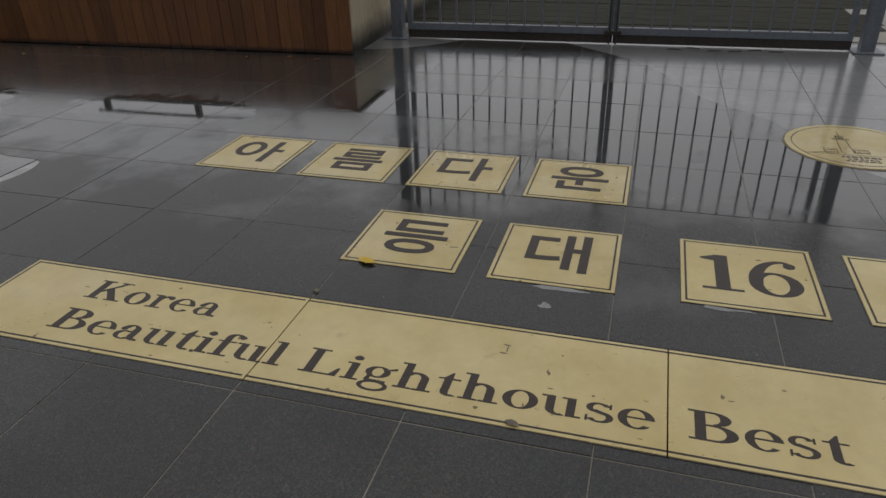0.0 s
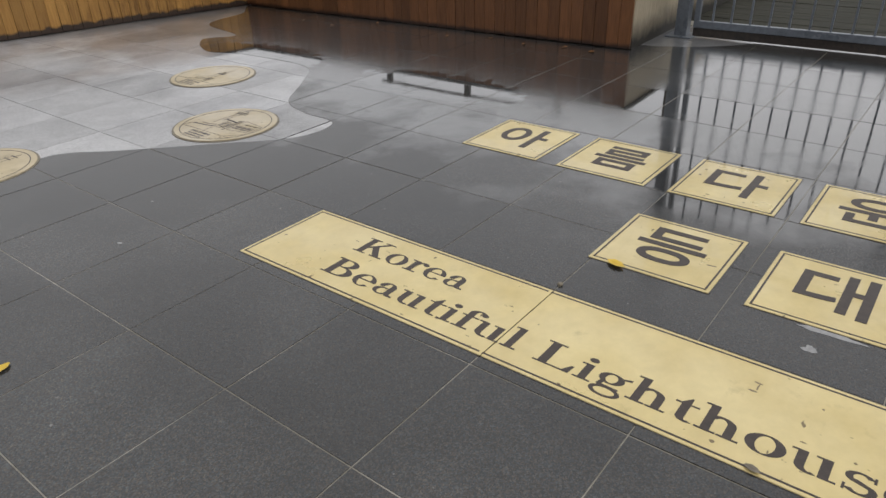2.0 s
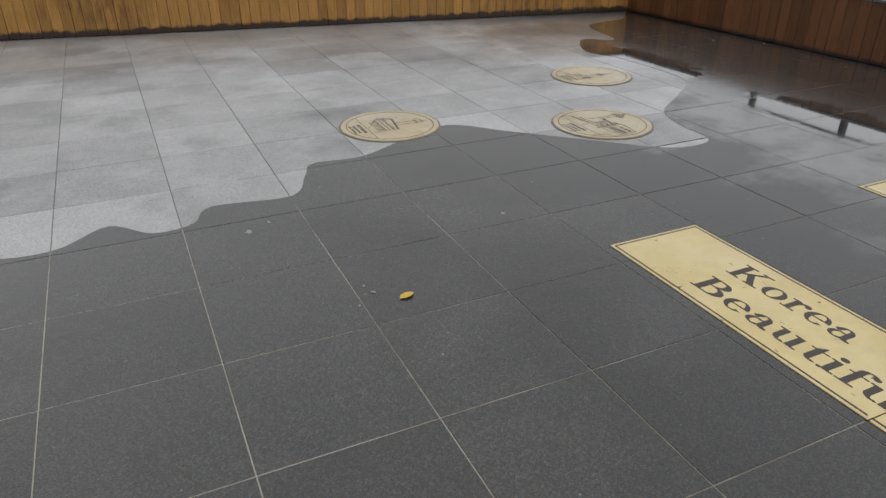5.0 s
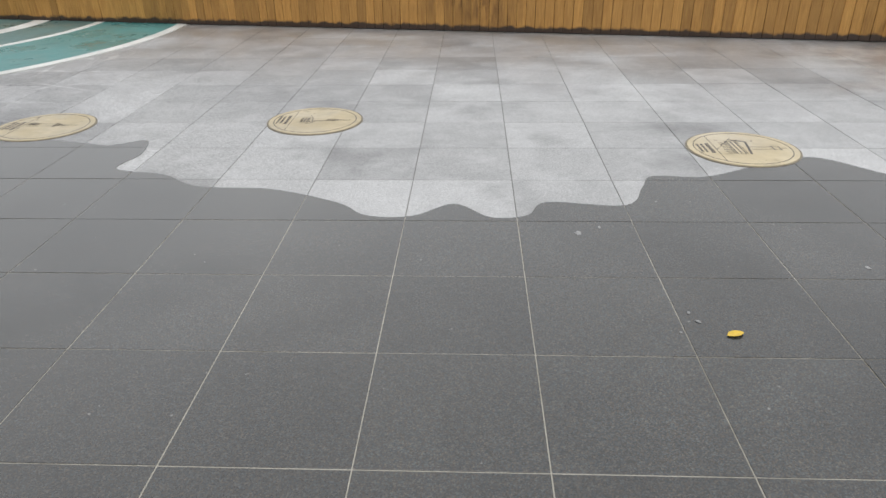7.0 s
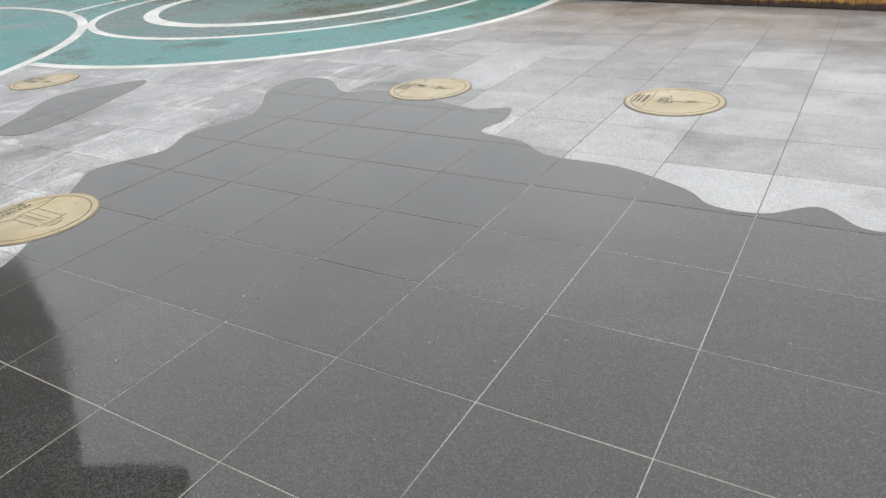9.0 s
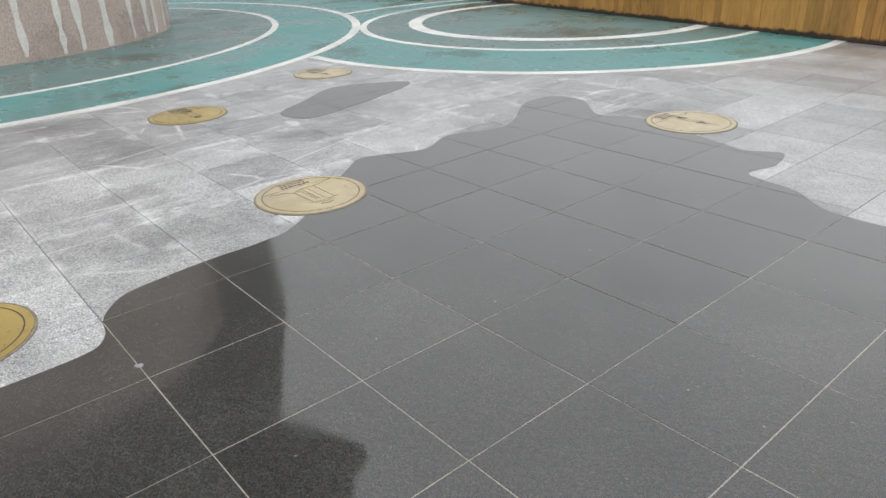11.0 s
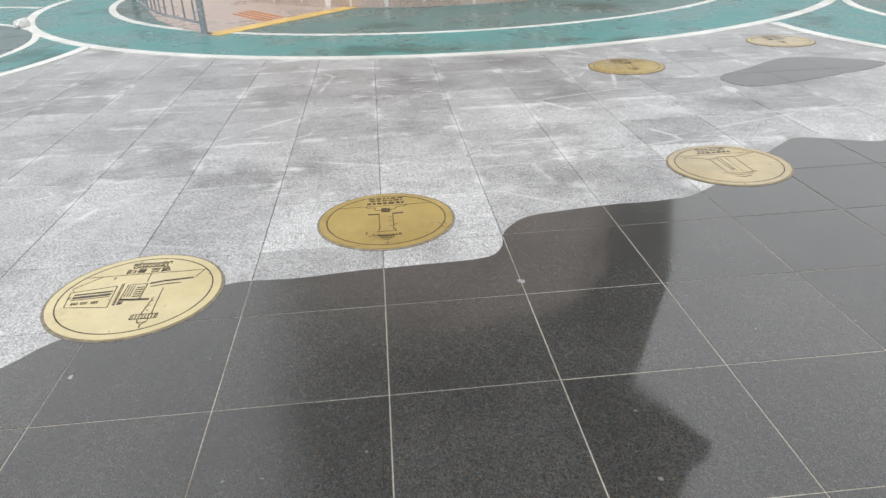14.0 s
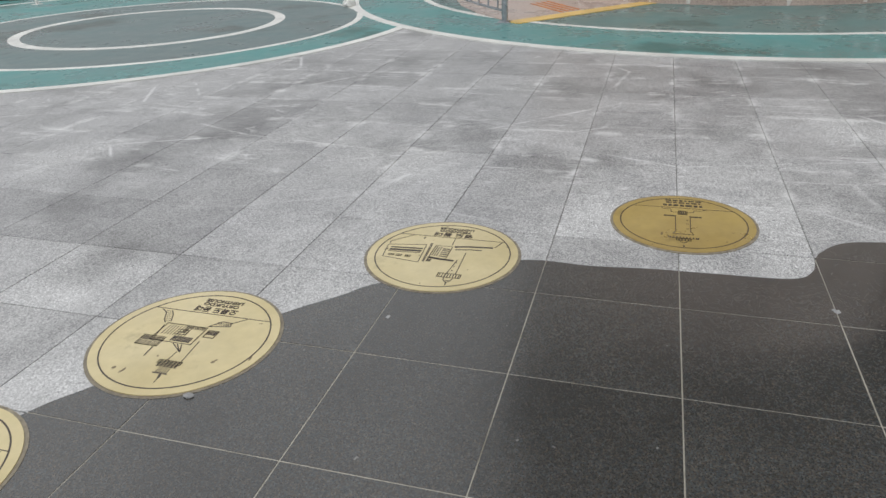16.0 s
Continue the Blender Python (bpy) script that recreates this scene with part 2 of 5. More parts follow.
def pale_stone(name):
    """Flamed granite: coarse white and grey grain where dry, grey and slick where wet, chalky scrapes."""
    m, n, l, b = material(name)
    tone, hue = crystals(n, l, 190.0)
    grain = math_node(n, l, "ADD", math_node(n, l, "MULTIPLY", tone, 0.5), math_node(n, l, "MULTIPLY", noise_at(n, l, 60.0, 4.0, 0.75), 0.5))
    cloud = noise_at(n, l, 1.7, 6.0, 0.65)
    where = n.new("ShaderNodeSeparateXYZ")
    l.new(n.new("ShaderNodeNewGeometry").outputs["Position"], where.inputs[0])
    coarse = stretch_to(n, l, where.outputs["X"], (-1.0, -3.4), (0.35, 0.8))
    grain = math_node(n, l, "ADD", math_node(n, l, "MULTIPLY", math_node(n, l, "SUBTRACT", grain, 0.5), coarse), 0.5)
    base = ramp(n, l, grain, [(0.2, (0.13, 0.13, 0.135)), (0.37, (0.32, 0.32, 0.322)), (0.55, (0.48, 0.48, 0.48)), (0.76, (0.78, 0.78, 0.775))])
    pits = ramp(n, l, noise_at(n, l, 85.0, 3.0, 0.6), [(0.34, (1.0,)), (0.41, (0.0,))])
    base = mix(n, l, "MULTIPLY", math_node(n, l, "MULTIPLY", pits, coarse), base, (0.36, 0.36, 0.37))
    base = mix(n, l, "MULTIPLY", 1.0, base, ramp(n, l, cloud, [(0.3, (0.86,)), (0.7, (1.12,))]))
    base = mix(n, l, "MULTIPLY", 1.0, base, per_object(n, l, 0.78, 1.14))
    film = wet_film(n, l, 0.7, 0.46, 0.66, (-0.5, -0.8), (3.5, 6.6), (1.0, 1.0))
    base = mix(n, l, "MULTIPLY", film, base, (0.77, 0.77, 0.78))
    blotch = noise_at(n, l, 3.1, 8.0, 0.7)
    base = mix(n, l, "MIX", ramp(n, l, blotch, [(0.5, (0.0,)), (0.68, (0.27,))]), base, (0.66, 0.66, 0.66))
    soaked = wet_film(n, l, 1.1, 0.4, 0.6, (-10.0, 0.0), (14.2, 16.0), (1.0, 0.0))
    base = mix(n, l, "MULTIPLY", soaked, base, (0.55, 0.55, 0.55))
    # long straight scrapes on the western slabs
    geo = n.new("ShaderNodeNewGeometry")
    sep = n.new("ShaderNodeSeparateXYZ")
    l.new(geo.outputs["Position"], sep.inputs[0])
    west = stretch_to(n, l, sep.outputs["X"], (-3.4, -4.4), (0.0, 1.0))
    for size_, stretch in ((0.8, (4.5, 0.4, 1.0)), (1.3, (2.2, 0.6, 1.0))):
        vein = ramp(n, l, noise_at(n, l, size_, 5.0, 0.55, stretch), [(0.486, (0.0,)), (0.5, (0.55,)), (0.514, (0.0,))])
        some = ramp(n, l, noise_at(n, l, 1.1 + size_, 4.0, 0.6), [(0.52, (0.0,)), (0.62, (1.0,))])
        base = mix(n, l, "MIX", mix(n, l, "MULTIPLY", 1.0, mix(n, l, "MULTIPLY", 1.0, vein, some), west), base, (0.76, 0.76, 0.76))
    # lime washed out along the joints
    for axis, size_ in (("X", 1.9), ("Y", 2.4)):
        away = math_node(n, l, "PINGPONG", sep.outputs[axis], 0.3)
        ragged = stretch_to(n, l, noise_at(n, l, 5.0, 6.0, 0.7), (0.3, 0.7), (-0.05, 0.05))
        rim = stretch_to(n, l, math_node(n, l, "ADD", away, ragged), (0.0, 0.055), (1.0, 0.0))
        some = ramp(n, l, noise_at(n, l, size_, 4.0, 0.6), [(0.5, (0.0,)), (0.6, (0.6,))])
        base = mix(n, l, "MIX", mix(n, l, "MULTIPLY", 1.0, mix(n, l, "MULTIPLY", 1.0, rim, some), west), base, (0.74, 0.74, 0.735))
    # grey damp smears with ragged borders
    damp = ramp(n, l, noise_at(n, l, 2.2, 8.0, 0.72, (1.6, 0.8, 1.0)), [(0.54, (0.0,)), (0.6, (0.42,))])
    base = mix(n, l, "MULTIPLY", mix(n, l, "MULTIPLY", 1.0, damp, west), base, (0.62, 0.62, 0.64))
    for size_, turn, keep in ((0.5, 0.12, 0.46), (0.62, 0.9, 0.5)):
        mp = n.new("ShaderNodeMapping")
        mp.inputs["Rotation"].default_value = (0, 0, turn)
        mp.inputs["Scale"].default_value = (1.7, 0.7, 1.0)
        l.new(geo.outputs["Position"], mp.inputs["Vector"])
        cells = n.new("ShaderNodeTexVoronoi")
        cells.feature, cells.voronoi_dimensions = "DISTANCE_TO_EDGE", "2D"
        cells.inputs["Scale"].default_value = size_
        l.new(mp.outputs[0], cells.inputs["Vector"])
        scrape = ramp(n, l, cells.outputs["Distance"], [(0.0, (0.6,)), (0.004, (0.45,)), (0.009, (0.0,))])
        some = ramp(n, l, noise_at(n, l, 0.9 + size_, 5.0, 0.7), [(keep, (0.0,)), (keep + 0.1, (1.0,))])
        fac = mix(n, l, "MULTIPLY", 1.0, mix(n, l, "MULTIPLY", 1.0, scrape, some), west)
        base = mix(n, l, "MIX", fac, base, (0.8, 0.8, 0.8))
    # browner in broken patches towards the long platform
    north = stretch_to(n, l, sep.outputs["Y"], (4.2, 6.8), (0.0, 0.75))
    brown_patches = ramp(n, l, noise_at(n, l, 0.9, 6.0, 0.65), [(0.4, (0.0,)), (0.62, (1.0,))])
    base = mix(n, l, "MULTIPLY", mix(n, l, "MULTIPLY", 1.0, brown_patches, north), base, (0.62, 0.53, 0.42))
    l.new(base, b.inputs["Base Color"])
    l.new(mix(n, l, "MIX", film, (0.5,) * 3, (0.3,) * 3), b.inputs["Roughness"])
    b.inputs["IOR"].default_value = 1.45
    node = bump(n, l, b, grain, 0.3, 0.0006)
    l.new(stretch_to(n, l, film, (0.0, 1.0), (0.3, 0.04)), node.inputs["Strength"])
    flood(n, l, b)
    return m


DARK = dark_stone("wet_dark_basalt", 1.55)
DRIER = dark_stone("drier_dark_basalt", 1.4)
LIGHT = pale_stone("pale_granite")


def plain(name, low, high, rough, scale=30.0, big=1.5, metal=0.0, bumpy=0.15, rough2=None, vary=None, stretch=None):
    m, n, l, b = material(name)
    fine, cloud = noise_at(n, l, scale, 5.0, 0.65, stretch), noise_at(n, l, big, 5.0, 0.6)
    c = ramp(n, l, fine, [(0.3, low), (0.7, high)])
    c = mix(n, l, "MULTIPLY", 1.0, c, ramp(n, l, cloud, [(0.3, (0.8,)), (0.7, (1.15,))]))
    if vary:
        c = mix(n, l, "MULTIPLY", 1.0, c, per_object(n, l, *vary))
    l.new(c, b.inputs["Base Color"])
    l.new(ramp(n, l, cloud, [(0.35, (rough2 if rough2 is not None else rough * 0.75,)), (0.65, (rough,))]), b.inputs["Roughness"])
    b.inputs["Metallic"].default_value = metal
    bump(n, l, b, fine, bumpy, 0.001)
    return m


GROUT = plain("pale_grout", (0.29, 0.27, 0.225), (0.46, 0.43, 0.365), 0.6, 60.0)
GROUT_DARK = plain("grey_grout", (0.15, 0.15, 0.14), (0.28, 0.275, 0.26), 0.6, 60.0)
n_, l_, b_ = GROUT.node_tree.nodes, GROUT.node_tree.links, GROUT.node_tree.nodes["Principled BSDF"]
b_.inputs["Coat Weight"].default_value, b_.inputs["Coat Roughness"].default_value = 0.8, 0.12
soaked_ = wet_film(n_, l_, 2.3, 0.4, 0.6, (-10.0, 0.0), (10.3, 12.2), (1.0, 0.0))
l_.new(mix(n_, l_, "MULTIPLY", soaked_, b_.inputs["Base Color"].links[0].from_socket, (0.4, 0.38, 0.32)), b_.inputs["Base Color"])



def brass(name, low, high, metal, rough, tarnished=0.6):
    """Worn brass: clouded tone, brown tarnish in patches, a few dark nicks and a film of rain."""
    m, n, l, b = material(name)
    c = ramp(n, l, noise_at(n, l, 2.6, 4.0, 0.55), [(0.3, low), (0.7, high)])
    c = mix(n, l, "MULTIPLY", 1.0, c, per_object(n, l, 0.95, 1.04))
    c = mix(n, l, "MULTIPLY", 1.0, c, ramp(n, l, noise_at(n, l, 14.0, 5.0, 0.7), [(0.3, (0.94,)), (0.7, (1.04,))]))
    tarnish = ramp(n, l, noise_at(n, l, 3.4, 8.0, 0.72), [(tarnished, (0.0,)), (tarnished + 0.14, (0.6,))])
    c = mix(n, l, "MIX", tarnish, c, tuple(0.6 * v for v in low))
    for scale, stretch in ((30.0, (1.0, 0.35, 1.0)), (26.0, (0.4, 1.0, 1.0)), (17.0, None)):
        nicks = ramp(n, l, noise_at(n, l, scale, 2.0, 0.5, stretch), [(0.735, (0.0,)), (0.76, (0.85,))])
        c = mix(n, l, "MIX", nicks, c, (0.11, 0.07, 0.03))
    l.new(c, b.inputs["Base Color"])
    b.inputs["Metallic"].default_value = metal
    l.new(ramp(n, l, noise_at(n, l, 2.5, 5.0, 0.6), [(0.35, (rough - 0.08,)), (0.65, (rough + 0.08,))]), b.inputs["Roughness"])
    wet = ramp(n, l, noise_at(n, l, 2.1, 5.0, 0.6), [(0.42, (0.9,)), (0.56, (0.15,))])
    l.new(wet, b.inputs["Coat Weight"])
    b.inputs["Coat Roughness"].default_value, b.inputs["Coat IOR"].default_value = 0.04, 1.36
    bump(n, l, b, noise_at(n, l, 60.0, 4.0, 0.6), 0.05, 0.001)
    return m


BRASS = brass("worn_brass_plate", (0.64, 0.505, 0.215), (0.77, 0.64, 0.32), 0.32, 0.34)
PALE_BRASS = brass("pale_brass_plate", (0.56, 0.47, 0.25), (0.7, 0.6, 0.35), 0.3, 0.36)
DULL_BRASS = brass("dulled_brass_plate", (0.45, 0.365, 0.215), (0.6, 0.5, 0.31), 0.22, 0.42, 0.55)
# brown because the tower's dark reflection is painted into the brass colour
TOWER_TONE_BRASS = brass("tower_reflection_brass", (0.42, 0.30, 0.09), (0.56, 0.42, 0.14), 0.32, 0.34, 0.55)
ENGRAVED = plain("brown_engraving", (0.035, 0.025, 0.02), (0.06, 0.042, 0.032), 0.5, 40.0)
MORTAR = plain("tan_mortar", (0.13, 0.11, 0.08), (0.31, 0.27, 0.2), 0.7, 26.0)
TEAL = plain("teal_rubber_flooring", (0.066, 0.222, 0.216), (0.112, 0.305, 0.298), 0.45, 120.0, 0.9, 0.0, 0.2, 0.15)
SLATE = plain("grey_teal_flooring", (0.11, 0.16, 0.165), (0.165, 0.225, 0.225), 0.5, 120.0, 0.9, 0.0, 0.2, 0.22)
SEA_GREY = plain("pale_teal_flooring", (0.09, 0.165, 0.16), (0.135, 0.23, 0.22), 0.45, 120.0, 0.9, 0.0, 0.2, 0.16)
WHITE = plain("white_line_paint", (0.62, 0.62, 0.59), (0.8, 0.8, 0.77), 0.5, 40.0)
LIME = plain("pale_lime_streak", (0.58, 0.54, 0.5), (0.78, 0.75, 0.71), 0.6, 40.0)
YELLOW = plain("yellow_line_paint", (0.66, 0.44, 0.13), (0.78, 0.54, 0.18), 0.5, 40.0)
ORANGE = plain("orange_tactile_paint", (0.52, 0.17, 0.04), (0.62, 0.24, 0.06), 0.55, 40.0)
STEEL = plain("blue_grey_painted_steel", (0.14, 0.16, 0.19), (0.20, 0.225, 0.26), 0.35, 25.0)
IRON = plain("dark_wet_iron", (0.03, 0.028, 0.027), (0.07, 0.055, 0.045), 0.4, 30.0)
GALV = plain("grey_metal_rail", (0.30, 0.31, 0.33), (0.42, 0.43, 0.45), 0.3, 25.0, metal=0.6)
CONCRETE = plain("stained_concrete", (0.30, 0.28, 0.24), (0.46, 0.44, 0.38), 0.7, 14.0, 3.0)
PINK = plain("pink_granite", (0.33, 0.25, 0.215), (0.64, 0.53, 0.465), 0.5, 45.0, 1.0, rough2=0.2)
# granite of the tower's upper part, its shade put into the dark tone
SHADED = plain("shade_dark_granite", (0.105, 0.101, 0.091), (0.175, 0.17, 0.153), 0.8, 20.0, 1.0)
DECK = plain("wet_grey_decking", (0.12, 0.12, 0.12), (0.22, 0.22, 0.215), 0.3, 20.0, 2.0, rough2=0.08)
FAR = plain("wet_stone_ground", (0.025, 0.026, 0.02), (0.075, 0.073, 0.058), 0.95, 6.0, 1.8, rough2=0.8, stretch=(2.5, 0.3, 1.0))
FAR.node_tree.nodes["Principled BSDF"].inputs["Specular IOR Level"].default_value = 0.15
def blotched(mat, tint):
    """Dark damp blotches with ragged edges and some green tone shifts."""
    n, l, b = mat.node_tree.nodes, mat.node_tree.links, mat.node_tree.nodes["Principled BSDF"]
    c = b.inputs["Base Color"].links[0].from_socket
    big = ramp(n, l, noise_at(n, l, 0.55, 6.0, 0.6), [(0.56, (0.0,)), (0.62, (0.75,))])
    c = mix(n, l, "MULTIPLY", big, c, tint)
    small = ramp(n, l, noise_at(n, l, 2.3, 5.0, 0.65), [(0.6, (0.0,)), (0.68, (0.6,))])
    c = mix(n, l, "MULTIPLY", small, c, tint)
    l.new(c, b.inputs["Base Color"])


blotched(TEAL, (0.5, 0.42, 0.38))
blotched(SLATE, (0.62, 0.55, 0.5))
blotched(SEA_GREY, (0.55, 0.46, 0.4))
for mat_ in (TEAL, SLATE, SEA_GREY):
    mat_.node_tree.nodes["Principled BSDF"].inputs["Specular IOR Level"].default_value = 0.25
LEAF = plain("yellow_leaf", (0.65, 0.42, 0.03), (0.8, 0.55, 0.06), 0.5, 60.0)
RUST_LEAF = plain("rust_brown_leaf", (0.22, 0.09, 0.03), (0.36, 0.16, 0.05), 0.4, 60.0)
PEBBLE = plain("grey_pebble", (0.25, 0.25, 0.25), (0.4, 0.4, 0.4), 0.7, 60.0)
ROCK = plain("dark_rock", (0.08, 0.075, 0.065), (0.24, 0.22, 0.19), 0.7, 9.0)


def wood(name, low, high, foot, vary, rough, rise, fade=0.03):
    """Upright boards: grain along z, boards of different tone, rot at the foot."""
    m, n, l, b = material(name)
    grain = noise_at(n, l, 14.0, 6.0, 0.65, (6.0, 6.0, 0.35))
    knots = noise_at(n, l, 9.0, 3.0, 0.5)
    c = ramp(n, l, grain, [(0.3, low), (0.7, high)])
    c = mix(n, l, "MULTIPLY", 1.0, c, per_object(n, l, *vary))
    mould = mix(n, l, "MULTIPLY", 1.0, ramp(n, l, noise_at(n, l, 0.7, 3.0, 0.5), [(0.52, (0.0,)), (0.64, (1.0,))]), ramp(n, l, noise_at(n, l, 8.0, 5.0, 0.6, (2.5, 2.5, 0.5)), [(0.42, (0.0,)), (0.62, (0.8,))]))
    c = mix(n, l, "MULTIPLY", mould, c, (0.42, 0.38, 0.36))
    geo = n.new("ShaderNodeNewGeometry")
    sep = n.new("ShaderNodeSeparateXYZ")
    l.new(geo.outputs["Position"], sep.inputs[0])
    edge = n.new("ShaderNodeMath")
    edge.operation = "MULTIPLY_ADD"
    l.new(knots, edge.inputs[0])
    edge.inputs[1].default_value, edge.inputs[2].default_value = -rise, 0.0
    total = n.new("ShaderNodeMath")
    l.new(sep.outputs["Z"], total.inputs[0])
    l.new(edge.outputs[0], total.inputs[1])
    rot = ramp(n, l, total.outputs[0], [(0.0, (1.0,)), (fade, (0.0,))])
    c = mix(n, l, "MIX", rot, c, foot)
    l.new(c, b.inputs["Base Color"])
    b.inputs["Roughness"].default_value = rough
    bump(n, l, b, grain, 0.25, 0.002)
    return m


TAN_WOOD = wood("varnished_tan_boards", (0.36, 0.17, 0.04), (0.56, 0.31, 0.085), (0.05, 0.03, 0.02), (0.74, 1.14), 0.42, 0.11)
RED_WOOD = wood("wet_red_brown_boards", (0.13, 0.05, 0.019), (0.235, 0.098, 0.036), (0.04, 0.018, 0.01), (0.68, 1.2), 0.34, 0.05)


# ---- small builders ----
def link_mesh(name, bm, mat, parent=None, label=""):
    me = bpy.data.meshes.new(name)
    bm.normal_update()
    bm.to_mesh(me)
    bm.free()
    me.materials.append(mat)
    ob = new(name, me)
    if parent:
        ob.parent = parent
    return tagged(ob, label)


def part(name, bm, mat, parent, label=""):
    return link_mesh(name, bm, mat, parent, label)


def thing(name, label, category, at=(0, 0, 0), rz=0.0, group="", kind=""):
    ob = new(name)
    ob.matrix_basis = pose(*at, 0, 0, rz)
    return tagged(ob, label, category, group, kind)


def box_bm(x0, y0, z0, x1, y1, z1, bevel=0.0, bm=None):
    bm = bm or bmesh.new()
    made = bmesh.ops.create_cube(bm, size=1.0, matrix=Matrix.LocRotScale(((x0 + x1) / 2, (y0 + y1) / 2, (z0 + z1) / 2), None, (x1 - x0, y1 - y0, z1 - z0)))
    if bevel:
        edges = list({e for v in made["verts"] for e in v.link_edges})
        bmesh.ops.bevel(bm, geom=edges, offset=bevel, segments=1, affect="EDGES")
    return bm


def prism(points, z0, z1, bm=None):
    """A flat piece with the given outline (counter-clockwise)."""
    bm = bm or bmesh.new()
    low = [bm.verts.new((x, y, z0)) for x, y in points]
    top = [bm.verts.new((x, y, z1)) for x, y in points]
    k = len(points)
    for i in range(k):
        bm.faces.new((low[i], low[(i + 1) % k], top[(i + 1) % k], top[i]))
    bm.faces.new(top)
    bm.faces.new(list(reversed(low)))
    return bm


def disc_points(r, count=64, cx=0.0, cy=0.0, ry=None):
    return [(cx + r * math.cos(2 * math.pi * i / count), cy + (ry or r) * math.sin(2 * math.pi * i / count)) for i in range(count)]


def band(r0, r1, z0, z1, a0=0.0, a1=360.0, count=96, bm=None, cx=0.0, cy=0.0, keep=None):
    """A flat ring or arc with thickness; keep(x, y) drops the stretches where it says no."""
    bm = bm or bmesh.new()
    step = (a1 - a0) / count
    for i in range(count):
        t0, t1 = radians(a0 + i * step), radians(a0 + (i + 1) * step)
        mid = (t0 + t1) / 2
        if keep and not keep(cx + (r0 + r1) / 2 * math.cos(mid), cy + (r0 + r1) / 2 * math.sin(mid)):
            continue
        ring = [(r0, t0), (r1, t0), (r1, t1), (r0, t1)]
        lo = [bm.verts.new((cx + r * math.cos(t), cy + r * math.sin(t), z0)) for r, t in ring]
        hi = [bm.verts.new((cx + r * math.cos(t), cy + r * math.sin(t), z1)) for r, t in ring]
        bm.faces.new(hi)
        bm.faces.new((lo[1], lo[2], hi[2], hi[1]))
        bm.faces.new((lo[3], lo[0], hi[0], hi[3]))
    bmesh.ops.remove_doubles(bm, verts=bm.verts, dist=1e-5)
    return bm


def tube(points, r, sides=10, bm=None):
    """A round bar along a line of points."""
    bm = bm or bmesh.new()
    pts = [Vector(p) for p in points]
    rings = []
    for i, p in enumerate(pts):
        d = (pts[min(i + 1, len(pts) - 1)] - pts[max(i - 1, 0)]).normalized()
        up = Vector((0, 0, 1)) if abs(d.z) < 0.9 else Vector((1, 0, 0))
        a = d.cross(up).normalized()
        b = a.cross(d)
        rings.append([bm.verts.new(p + r * (math.cos(2 * math.pi * k / sides) * a + math.sin(2 * math.pi * k / sides) * b)) for k in range(sides)])
    for ra, rb in zip(rings, rings[1:]):
        for k in range(sides):
            bm.faces.new((ra[k], ra[(k + 1) % sides], rb[(k + 1) % sides], rb[k]))
    bm.faces.new(rings[-1])
    bm.faces.new(list(reversed(rings[0])))
    bmesh.ops.recalc_face_normals(bm, faces=bm.faces)
    return bm


def smooth_loop(points, closed=True, each=6):
    """A smooth line through the given knots."""
    out, k = [], len(points)
    for i in range(k if closed else k - 1):
        p = [Vector(points[(i + d) % k] if closed else points[min(max(i + d, 0), k - 1)]) for d in (-1, 0, 1, 2)]
        for s in range(each):
            t = s / each
            out.append(0.5 * (2 * p[1] + (p[2] - p[0]) * t + (2 * p[0] - 5 * p[1] + 4 * p[2] - p[3]) * t * t + (3 * p[1] - p[0] - 3 * p[2] + p[3]) * t ** 3))
    return [(v.x, v.y) for v in out]


def clip(points, x0, y0, x1, y1):
    """The piece of an outline within a tile."""
    for axis, limit, sign in ((0, x0, 1), (0, x1, -1), (1, y0, 1), (1, y1, -1)):
        out = []
        for i, b in enumerate(points):
            a = points[i - 1]
            da, db = sign * (a[axis] - limit), sign * (b[axis] - limit)
            if (da >= 0) != (db >= 0):
                t = da / (da - db)
                out.append((a[0] + t * (b[0] - a[0]), a[1] + t * (b[1] - a[1])))
            if db >= 0:
                out.append(b)
        points = out
        if not points:
            break
    return points


def area(points):
    return 0.5 * sum(a[0] * b[1] - b[0] * a[1] for a, b in zip(points, points[1:] + points[:1]))


def letters(body, height, at, width=None, bold=0.0, z=0.0, depth=0.0015):
    """Writing in the built-in font, laid flat: it reads along -y, with its top to +x. at: the middle of the line, on its foot."""
    cu = bpy.data.curves.new("writing", "FONT")
    cu.body, cu.size, cu.align_x, cu.offset, cu.extrude = body, height / 0.7, "CENTER", bold, depth
    ob = bpy.data.objects.new("writing", cu)
    scene.collection.objects.link(ob)
    me = bpy.data.meshes.new_from_object(ob.evaluated_get(bpy.context.evaluated_depsgraph_get()))
    bpy.data.objects.remove(ob)
    bm = bmesh.new()
    bm.from_mesh(me)
    xs = [v.co.x for v in bm.verts]
    ys = [v.co.y for v in bm.verts]
    k = width / (max(xs) - min(xs)) if width else 1.0
    cx = (max(xs) + min(xs)) / 2
    bmesh.ops.transform(bm, matrix=Matrix.Translation((at[0], at[1], z)) @ Matrix.Rotation(-math.pi / 2, 4, "Z") @ Matrix.Diagonal((k, 1, 1, 1)) @ Matrix.Translation((-cx, 0, 0)), verts=bm.verts)
    return bm



